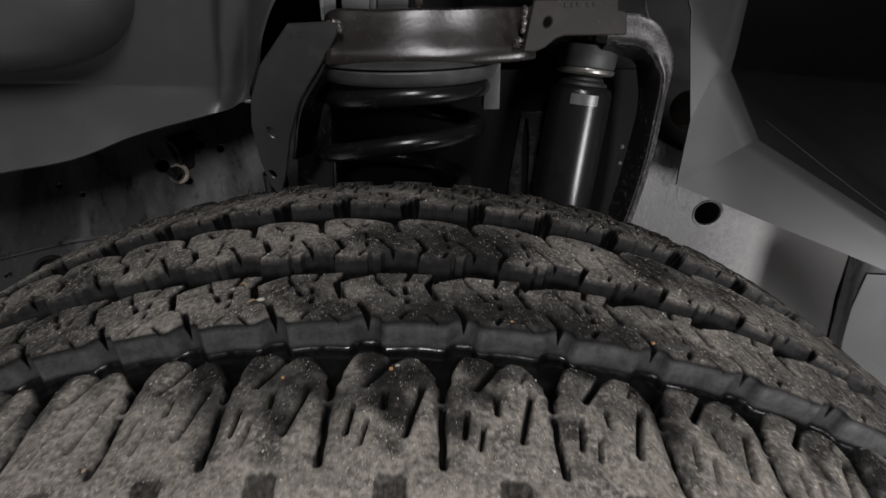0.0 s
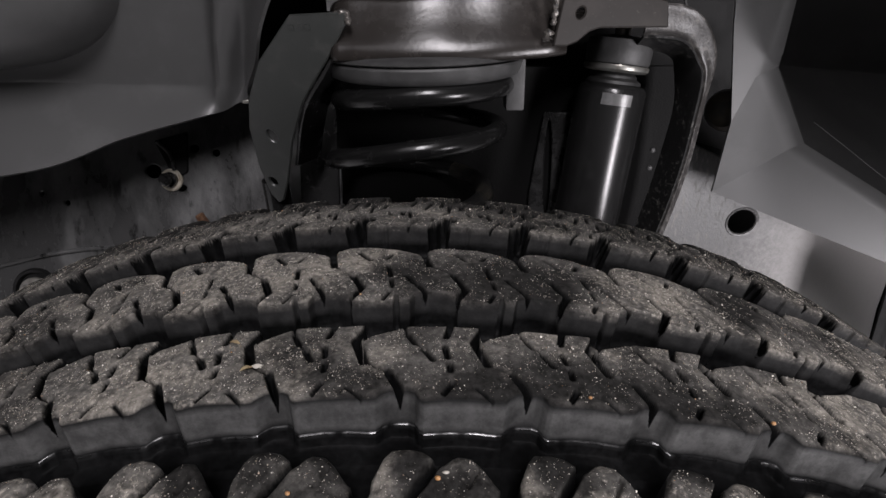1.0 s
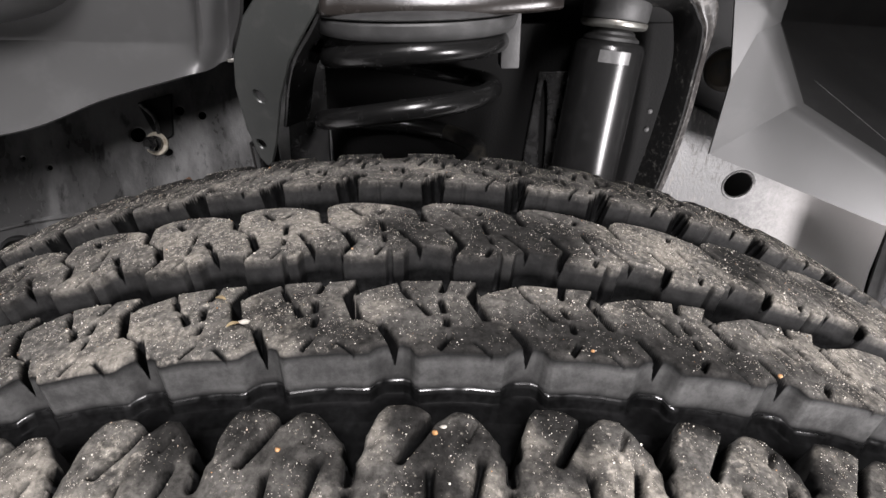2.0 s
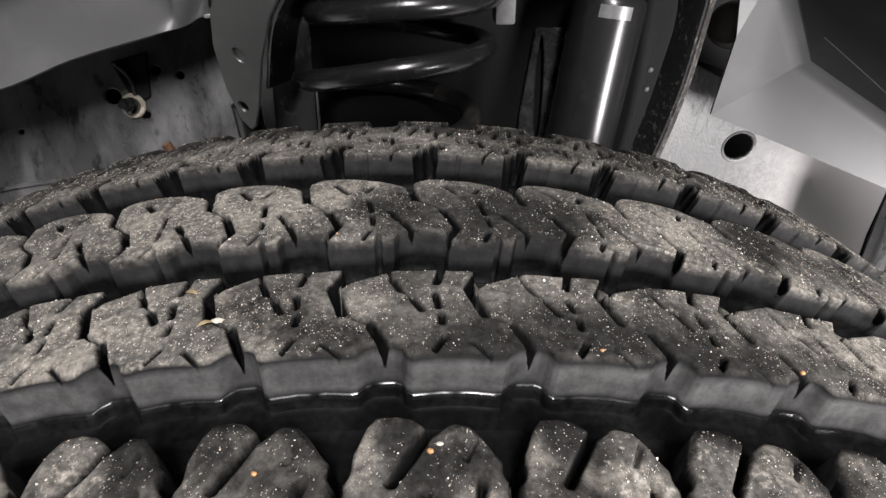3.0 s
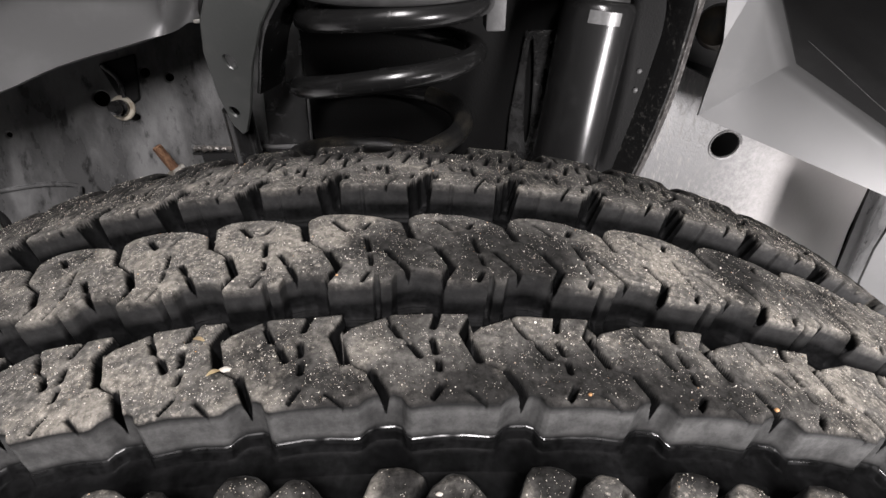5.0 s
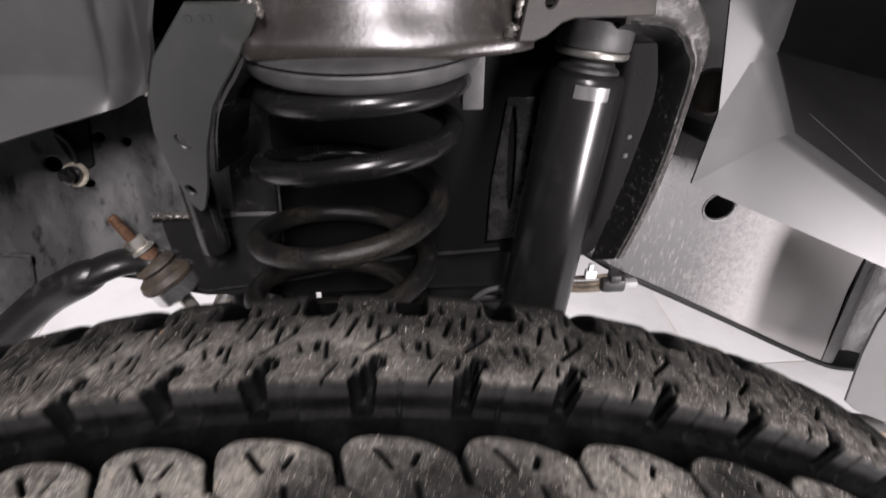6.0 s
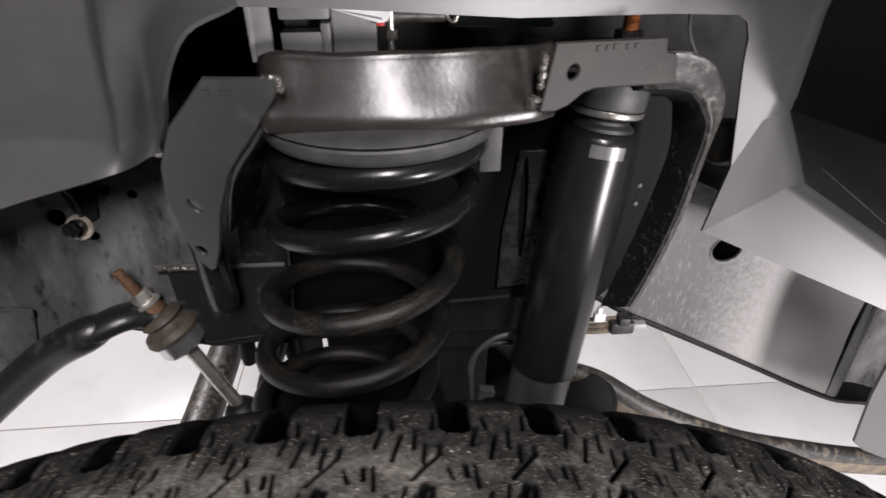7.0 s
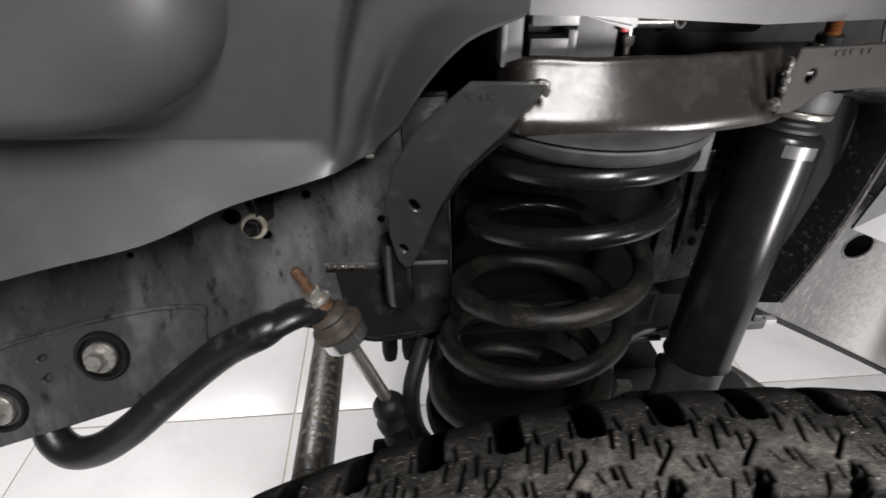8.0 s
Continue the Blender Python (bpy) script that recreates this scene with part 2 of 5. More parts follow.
def plate(outline, holes, origin, ex, ey, thick, rim=0.0012):
    """Sheet metal: a flat outline with round or oval holes (u, v, ru, rv, turn) on the plane of ex and ey, thick along its normal."""
    bm = bmesh.new()
    o, ex, ey = Vector(origin), Vector(ex).normalized(), Vector(ey)
    n = ex.cross(ey).normalized()
    ey = n.cross(ex)
    loops = [list(outline)]
    for u, v, ru, rv, turn in holes:
        c, s = math.cos(turn), math.sin(turn)
        loops.append([(u + ru * math.cos(a) * c - rv * math.sin(a) * s, v + ru * math.cos(a) * s + rv * math.sin(a) * c) for a in (2 * math.pi * k / 20 for k in range(20))])
    es = []
    for lp in loops:
        vs = [bm.verts.new(o + ex * u + ey * v) for u, v in lp]
        es += [bm.edges.new((vs[i], vs[(i + 1) % len(vs)])) for i in range(len(vs))]
    bmesh.ops.triangle_fill(bm, use_beauty=True, use_dissolve=False, edges=es)
    bmesh.ops.recalc_face_normals(bm, faces=bm.faces)
    if bm.faces and sum((f.normal.dot(n) for f in bm.faces)) < 0:
        bmesh.ops.reverse_faces(bm, faces=bm.faces)
    geo = bmesh.ops.extrude_face_region(bm, geom=list(bm.faces))
    bmesh.ops.translate(bm, vec=-n * thick, verts=[v for v in geo["geom"] if isinstance(v, bmesh.types.BMVert)])
    bmesh.ops.recalc_face_normals(bm, faces=bm.faces)
    if rim:
        bevel(bm, rim, 1, 50)
    return bm


def sheet(rows, thick, n=6, bm=None):
    """A moulded sheet through rows of control points (all rows of one length), smoothed both ways and given a thickness."""
    lines = [smooth_path(r, n) for r in rows]
    cols = [smooth_path(c, n) for c in zip(*lines)]
    grid = list(zip(*cols))
    bm = bm or bmesh.new()
    vs = [[bm.verts.new(p) for p in line] for line in grid]
    for i in range(len(vs) - 1):
        for j in range(len(vs[0]) - 1):
            bm.faces.new((vs[i][j], vs[i][j + 1], vs[i + 1][j + 1], vs[i + 1][j]))
    bmesh.ops.recalc_face_normals(bm, faces=bm.faces)
    bmesh.ops.solidify(bm, geom=list(bm.faces), thickness=thick)
    return bm


def hex_bolt(bm, at, axis, r, h, flange=0.0):
    at, axis = Vector(at), Vector(axis).normalized()
    if flange:
        lathe(at, at + axis, [(0, flange), (h * 0.25, flange), (h * 0.32, flange * 0.93)], 24, bm)
    lathe(at, at + axis, [(h * 0.3, r), (h * 0.9, r), (h, r * 0.86)], 6, bm)
    return bm


# ---- the setting ----
def build_floor():
    floor = thing("floor", "white glossy ceramic tile garage floor with thin brownish joints", "floor", kind="structure")
    part("grout_bed", box((-6, -5, -0.03), (6, 7, -0.003)), grout, floor, fit=None)
    size, gap = 0.507, 0.004
    me = None
    for i in range(-11, 12):
        for j in range(-11, 12):
            x, y = -0.361 + size * i, 0.937 + size * j
            if me is None:
                tile = part("tile", box((gap / 2, gap / 2, -0.012), (size - gap / 2, size - gap / 2, 0), width=0.0012), floor_tile, floor, fit=None)
                me = tile.data
            else:
                tile = new("tile", me)
                tile.parent = floor
            tile.location = (x, y, 0)


def build_room():
    for name, a, b in (("wall_north", (-6, 7, 0), (6, 7.2, 3.1)), ("wall_south", (-6, -5.2, 0), (6, -5, 3.1)), ("wall_west", (-6.2, -5.2, 0), (-6, 7.2, 3.1)), ("wall_east", (6, -5.2, 0), (6.2, 7.2, 3.1))):
        tagged(part(name, box(a, b), wall_paint, fit=None), "plain painted garage wall", "wall", kind="structure")
    tagged(part("ceiling", box((-6.2, -5.2, 3.1), (6.2, 7.2, 3.3)), wall_paint, fit=None), "plain painted garage ceiling", "ceiling", kind="structure")


# ---- the tyre ----
RIM_X, RIM_Z = -0.007, 0.3137
CROWN = 0.5058


def crown(y):
    """Radius of the tread surface across the tyre."""
    d = y - 0.235
    return CROWN - 0.72 * d * d - 60 * np.maximum(0, 0.070 - y) ** 2 - 20 * np.maximum(0, y - 0.305) ** 2


# the pitch of the tread varies round the tyre: short, then long
STEPS = [-0.0825, -0.0449, -0.0087, 0.0324, 0.0726, 0.1142, 0.1578, 0.2034, 0.252]
while STEPS[0] > -0.75:
    STEPS.insert(0, STEPS[0] - 0.0375)
while STEPS[-1] < 0.75:
    STEPS.append(STEPS[-1] + 0.046)
STEPS = np.array(STEPS)

# per row: front and rear edge of the row, then cuts (points of (pitch, across), width mm, depth mm)
INNER_SHOULDER = (0.259, 0.3105, [
    ([(0.865, -0.15), (0.90, 0.0)], 11.5, 18.0), ([(0.90, 0.0), (0.97, 0.14)], 7.0, 16.0), ([(0.97, 0.14), (1.02, 0.26)], 3.8, 11.0),
    ([(0.90, 0.31), (1.19, 0.54)], 2.2, 6.0),
    ([(0.33, 1.7), (0.325, 0.84)], 9.5, 26.0), ([(0.47, 1.7), (0.455, 0.84)], 9.5, 26.0),
    ([(0.53, 0.0), (0.66, 0.18)], 1.7, 5.0), ([(0.44, 0.33), (0.44, 0.43)], 2.8, 5.0), ([(0.08, 0.15), (0.09, 0.24)], 3.1, 5.0), ([(0.19, 0.55), (0.2, 0.63)], 2.8, 5.0),
    ([(0.54, 0.23), (0.53, 0.43)], 2.0, 5.0), ([(0.81, 0.74), (0.71, 0.49)], 2.2, 5.0), ([(1.05, 0.64), (1.02, 0.46)], 2.2, 5.0),
    ([(0.61, 0.82), (0.54, 0.62)], 2.2, 5.0), ([(0.96, 0.8), (0.93, 0.6)], 2.2, 5.0), ([(0.30, 0.3), (0.25, 0.42)], 1.9, 5.0), ([(0.80, 0.12), (0.84, 0.25)], 1.7, 5.0), ([(0.70, 0.95), (0.72, 0.8)], 2.2, 5.0), ([(0.16, 0.98), (0.13, 0.8)], 2.2, 5.0)])
REAR_CENTRE = (0.1895, 0.2335, [
    ([(0.70, 1.15), (0.74, 0.84), (0.80, 0.61)], 3.2, 9.0),
    ([(0.80, 0.61), (1.04, 0.43)], 1.2, 4.0),
    ([(1.04, 0.43), (1.16, 0.20), (1.06, 0.02), (1.06, -0.1)], 3.2, 9.0),
    ([(0.05, 0.88), (0.19, 0.72)], 2.0, 5.0), ([(0.38, 0.60), (0.42, 0.40)], 1.9, 5.0), ([(0.43, 0.34), (0.45, 0.22)], 1.7, 5.0),
    ([(0.43, 0.13), (0.38, 0.03)], 1.7, 5.0), ([(0.40, 0.84), (0.35, 0.74)], 1.9, 5.0), ([(0.57, 0.41), (0.66, 0.29)], 2.0, 5.0), ([(0.69, 0.25), (0.77, 0.13)], 2.0, 5.0)])
FRONT_CENTRE = (0.1365, 0.1745, [
    ([(0.31, 1.15), (0.285, 0.95), (0.20, 0.78), (0.30, 0.51)], 3.6, 9.0),
    ([(0.30, 0.51), (0.40, 0.44), (0.50, 0.39)], 1.0, 3.0),
    ([(0.635, 0.0), (0.61, 0.17), (0.50, 0.39)], 3.1, 9.0),
    ([(0.60, 0.97), (0.635, 0.86)], 1.2, 3.0), ([(0.63, 0.87), (0.70, 0.74)], 1.9, 5.0), ([(0.78, 0.66), (0.85, 0.54)], 2.2, 5.0), ([(0.71, 0.73), (0.78, 0.67)], 0.9, 2.0),
    ([(1.0, 1.0), (0.96, 0.84)], 2.3, 5.0), ([(0.95, 0.70), (0.97, 0.58)], 2.0, 5.0), ([(0.99, 0.49), (0.99, 0.41)], 2.0, 5.0),
    ([(1.0, 0.26), (0.94, 0.16)], 1.9, 5.0), ([(0.19, 0.22), (0.33, 0.09)], 1.6, 2.0)])
OUTER_SHOULDER = (0.046, 0.1125, [
    ([(0.405, 1.15), (0.385, 0.97)], 6.0, 16.0), ([(0.385, 0.97), (0.375, 0.86)], 3.4, 9.0), ([(0.375, 0.80), (0.39, 0.46)], 2.4, 7.0),
    ([(0.93, 1.14), (0.68, 0.92)], 3.2, 10.0),
    ([(0.865, 0.88), (0.865, 0.77)], 2.2, 6.0), ([(0.19, 0.92), (0.06, 0.62)], 3.0, 7.0), ([(0.60, 0.78), (0.57, 0.62)], 2.0, 6.0),
    ([(0.16, 1.06), (0.10, 0.99)], 1.4, 3.0), ([(0.74, 0.70), (0.70, 0.56)], 1.8, 5.0),
    ([(0.895, 0.385), (0.885, -0.4)], 5.0, 2.6), ([(0.97, 0.385), (0.97, -0.4)], 5.0, 2.6), ([(1.045, 0.385), (1.055, -0.4)], 5.0, 2.6), ([(0.45, 0.05), (0.45, -0.4)], 8.5, 0.5)])
GROOVES = [(0.1235, 0.1395), (0.1745, 0.1895), (0.2335, 0.259)]


def edge_wave(u, kind):
    """How far the edge of a row steps in along one pitch, in mm."""
    u = u % 1.0
    if kind == "front_low":      # broad sloping faces with a recessed step beside each notch
        return np.interp(u, [0, 0.2, 0.37, 0.42, 0.47, 0.53, 0.67, 0.72, 0.755, 0.79, 1.0], [1.2, 1.3, 0.8, 1.1, 3.0, 4.2, 4.4, 3.6, 1.2, 0.3, 1.2])
    if kind == "front_low_rear":
        return np.interp(u, [0, 0.265, 0.27, 0.33, 0.46, 0.65, 1.0], [0.3, 0.0, 8.5, 6.0, 3.8, 0.6, 0.3])
    if kind == "mid":
        return np.interp(u, [0, 0.05, 0.07, 0.08, 0.47, 0.48, 0.52, 0.53, 0.625, 0.645, 0.67, 0.8, 0.93, 1.0], [4.8, 4.2, 2.6, 0.0, 0.0, 4.0, 4.0, 0.5, 0.9, 3.0, 5.0, 6.2, 6.0, 4.8])
    if kind == "mid_rear":       # round lobes
        return np.interp(u, [0, 0.14, 0.3, 0.45, 0.58, 0.68, 0.735, 0.75, 0.77, 0.80, 0.85, 0.92, 1.0], [0, 0.2, 1.0, 2.6, 4.8, 7.2, 9.5, 10.0, 6.0, 3.6, 1.6, 0.4, 0])
    if kind == "inner":
        return np.interp(u, [0, 0.235, 0.245, 0.275, 0.285, 1.0], [0.4, 0.4, 1.2, 1.2, 0.0, 0.0])
    return np.interp(u, [0, 0.04, 0.13, 0.20, 0.27, 0.34, 0.40, 0.44, 0.48, 0.53, 0.58, 0.70, 0.79, 0.86, 0.92, 0.96, 1], [2.4, 1.8, 2.4, 5.0, 8.5, 11, 11.5, 10, 7, 2.5, 0.3, 0, 0.8, 2.5, 4.5, 3.6, 2.4])


def tread_height(s, y, split=False):
    """Drop of the tread below the crown in mm at arc s and place y across, both arrays."""
    k = np.clip(np.searchsorted(STEPS, s, "right") - 1, 0, len(STEPS) - 2)
    length = STEPS[k + 1] - STEPS[k]
    u = (s - STEPS[k]) / length
    drop = np.zeros_like(s)

    def cut(sd, depth, wall, lip):
        inside = depth * np.clip(-sd / wall, 0, 1)
        over = np.clip(1 - sd / lip, 0, 1)
        np.maximum(drop, np.where(sd < 0, inside + lip * 0.5, lip * 0.5 * over ** 2.2), out=drop)

    waves = (("outer", "front_low"), ("front_low_rear", "mid"), ("mid_rear", "inner"))
    for (a, b), depth, (wa, wb) in zip(GROOVES, (15.5, 17.0, 18.0), waves):
        edges = {a: (a - y) * 1000 - edge_wave(u, wa), b: (y - b) * 1000 - edge_wave(u, wb)}

        near = np.where(y < (a + b) / 2, edges[a], edges[b])
        near = np.where((y > a - 0.012) & (y < b + 0.012), near, 9.0)
        foot = np.clip((-near - 1.6) / 1.2, 0, 1)
        ledge = 11.4 if b < 0.15 else depth - 1.6
        cut(near, ledge + (depth - ledge) * foot, 1.1, np.where((y < 0.130) & (y < (a + b) / 2), 4.0, np.where(b < 0.15, 2.6, 1.6)))
    grooves = drop.copy()
    for front, rear, cuts in (INNER_SHOULDER, REAR_CENTRE, FRONT_CENTRE, OUTER_SHOULDER):
        sel = (y > front - 0.004) & (y < rear + (0.03 if rear > 0.3 else 0.012 if rear < 0.12 else 0.004))
        if not sel.any():
            continue
        us, vs, ls = u[sel], (y[sel] - front), length[sel] * 1000
        w = (rear - front) * 1000
        part_drop = drop[sel]
        for shift in (-1, 0, 1):
            for pts, width, depth in cuts:
                d = np.full(us.shape, 99.0)
                for (u0, v0), (u1, v1) in zip(pts, pts[1:]):
                    px, py = (us - u0 - shift) * ls, vs * 1000 - v0 * w
                    bx, by = (u1 - u0) * ls, (v1 - v0) * w
                    h = np.clip((px * bx + py * by) / (bx * bx + by * by + 1e-9), 0, 1)
                    d = np.minimum(d, np.hypot(px - bx * h, py - by * h))
                sd = d - width * (0.60 if width < 2.5 and rear < 0.25 else 0.5)
                lip = 0.9 if width > 1.9 else 0.5
                wall = 1.7 if width > 2.5 else 0.95
                inside = depth * np.clip(-sd / wall, 0, 1) + lip * 0.5
                over = lip * 0.5 * np.clip(1 - sd / lip, 0, 1) ** 2.2
                part_drop = np.maximum(part_drop, np.where(sd < 0, inside, over))
        drop[sel] = part_drop
    # soft hollows in the outer lugs, round the long slots and behind the finger tips
    v = (y - 0.046) / 0.0665
    for u0, lean, wide, deep, v0, v1, v2, v3 in ((0.375, 0.02, 5.5, 2.4, 0.40, 0.62, 0.9, 1.3), (0.78, 0.55, 4.0, 1.5, 0.72, 0.86, 1.0, 1.2), (0.10, 0.30, 3.2, 1.0, 0.60, 0.75, 0.85, 1.0)):
        du = ((u - u0 - lean * (v - 0.85) + 0.5) % 1.0 - 0.5) * length * 1000
        hollow = deep * np.exp(-(du / wide) ** 2) * np.interp(v, [v0, v1, v2, v3], [0, 1, 1, 0])
        drop += np.where((y < 0.128) & (drop < 2.5), hollow, 0)
    return (drop, grooves) if split else drop


def pitch(s):
    k = np.clip(np.searchsorted(STEPS, s, "right") - 1, 0, len(STEPS) - 2)
    return (s - STEPS[k]) / (STEPS[k + 1] - STEPS[k])


def spots(s, y):
    """Where the tops are pale with sandy dust (towards 1) and where they are dark, wiped or shaded (towards 0)."""
    d = np.full(s.shape, 0.5)
    t, w = (s - 0.006) / 1.1, y - 0.004
    for s0, y0, rs, ry, amp in ((-0.07, 0.15, 0.03, 0.02, 0.35), (-0.05, 0.21, 0.045, 0.02, 0.35), (0.045, 0.205, 0.035, 0.018, -0.5), (0.085, 0.142, 0.05, 0.014, -0.35), (0.03, 0.143, 0.03, 0.012, -0.25), (0.06, 0.162, 0.03, 0.008, 0.2), (0.105, 0.205, 0.02, 0.02, 0.45),
                               (0.16, 0.17, 0.03, 0.03, 0.35), (0.145, 0.212, 0.018, 0.015, -0.5), (-0.06, 0.28, 0.06, 0.02, 0.12), (-0.1, 0.08, 0.05, 0.025, 0.4), (0.02, 0.062, 0.06, 0.012, 0.45), (0.0, 0.10, 0.04, 0.015, -0.35), (0.12, 0.075, 0.04, 0.02, 0.3), (0.055, 0.085, 0.02, 0.02, 0.3)):
        d += amp * np.exp(-((t - s0) / rs) ** 2 - ((w - y0) / ry) ** 2)
    lug = np.sin(s * 131.0) * np.sin(s * 57.0 + 1.0) + 0.5 * np.sin(s * 300 + y * 90)
    # outer lugs: paler bodies, and the shade of their tips put into the mask
    d += np.where(y < 0.127, np.interp(y, [0.085, 0.105, 0.122], [0.38, 0.08, -0.12]) + 0.26 * lug + 0.22 * np.sin(s * 211 + y * 170) * np.sin(y * 240 - s * 95 + 0.7), 0.0)
    # lower towards the inner edge
    d -= np.interp(y, [0.255, 0.262, 0.282, 0.297], [0, 0.0, 0.12, 0.42])
    return np.clip(d, 0, 1)


def row_lines(s, a, front, rear, b, wave_front, wave_rear, step):
    """Places across one row, for every s: groove floor, wall, block top, wall, groove floor; the lines follow the edges."""
    u = pitch(s)
    wall = 0.0011
    ef = front + (edge_wave(u, wave_front) * 0.001 if wave_front else 0 * s)
    er = rear - (edge_wave(u, wave_rear) * 0.001 if wave_rear else 0 * s)
    knots, counts = [0 * s + a], []
    if wave_front:
        knots += [ef - 0.0030, ef - wall, ef, ef + 0.0016]
        counts += [4, 6, 5, 4]
    mid = [er - 0.0016, er, er + wall] if wave_rear else []
    knots += mid + [0 * s + b]
    counts += [int((rear - front) / step)] + ([4, 5, 7] if wave_rear else [])
    cols = [knots[0]]
    for k0, k1, n in zip(knots, knots[1:], counts):
        cols += [k0 + (k1 - k0) * (i + 1) / n for i in range(n)]
    return np.stack(cols, 1)


def grid_mesh(name, theta, yy, mat, parent, label=""):
    th = np.repeat(theta[:, None], yy.shape[1], 1)
    s = th * CROWN
    drop, grooves = (d.reshape(s.shape) for d in tread_height(s.ravel(), yy.ravel(), True))
    # slight swelling and wear of the blocks
    wob = 0.22 * np.sin(s * 170 + yy * 90) * np.sin(yy * 260 - s * 60) + 0.12 * np.sin(s * 410 + 1.3) * np.sin(yy * 530)
    r = crown(yy) - (drop + np.where(drop < 2, wob, 0)) * 0.001
    co = np.stack([RIM_X + r * np.sin(th), yy, RIM_Z + r * np.cos(th)], -1).reshape(-1, 3)
    co = (co + (0, 0, 0.19)) * SCALE
    nt, ny = th.shape
    i = np.arange(nt - 1)[:, None] * ny + np.arange(ny - 1)[None]
    faces = np.stack([i, i + 1, i + ny + 1, i + ny], -1).reshape(-1, 4)
    me = bpy.data.meshes.new(name)
    me.vertices.add(len(co))
    me.vertices.foreach_set("co", co.ravel().astype(np.float32))
    me.loops.add(faces.size)
    me.loops.foreach_set("vertex_index", faces.ravel().astype(np.int32))
    me.polygons.add(len(faces))
    me.polygons.foreach_set("loop_start", np.arange(0, faces.size, 4, dtype=np.int32))
    me.update(calc_edges=True)
    at = me.attributes.new("worn", "FLOAT", "POINT")
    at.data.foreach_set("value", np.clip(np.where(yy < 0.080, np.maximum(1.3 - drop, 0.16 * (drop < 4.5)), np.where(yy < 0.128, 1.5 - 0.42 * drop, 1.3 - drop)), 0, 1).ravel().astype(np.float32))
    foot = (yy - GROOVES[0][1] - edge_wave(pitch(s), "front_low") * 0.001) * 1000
    # groove walls that catch the front light, weaker in recesses and rear rows
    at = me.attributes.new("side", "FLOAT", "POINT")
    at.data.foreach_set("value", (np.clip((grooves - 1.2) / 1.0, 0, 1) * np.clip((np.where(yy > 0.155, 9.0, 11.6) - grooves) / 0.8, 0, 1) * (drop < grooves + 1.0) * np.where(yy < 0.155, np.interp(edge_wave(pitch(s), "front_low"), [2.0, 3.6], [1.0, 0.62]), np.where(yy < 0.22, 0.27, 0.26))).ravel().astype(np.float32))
    at = me.attributes.new("wet", "FLOAT", "POINT")
    at.data.foreach_set("value", np.where((foot < -1.25) & (foot > -1.9) & (drop > 6), np.clip(0.8 + 0.5 * np.sin(s * 330) + 0.45 * np.sin(s * 790 + 1), 0, 1), 0.0).ravel().astype(np.float32))
    at = me.attributes.new("dusty", "FLOAT", "POINT")
    at.data.foreach_set("value", spots(s, yy).ravel().astype(np.float32))
    me.materials.append(mat)
    me.shade_smooth()
    ob = new(name, me)
    ob.parent = parent
    if label:
        tagged(ob, label)
    return ob


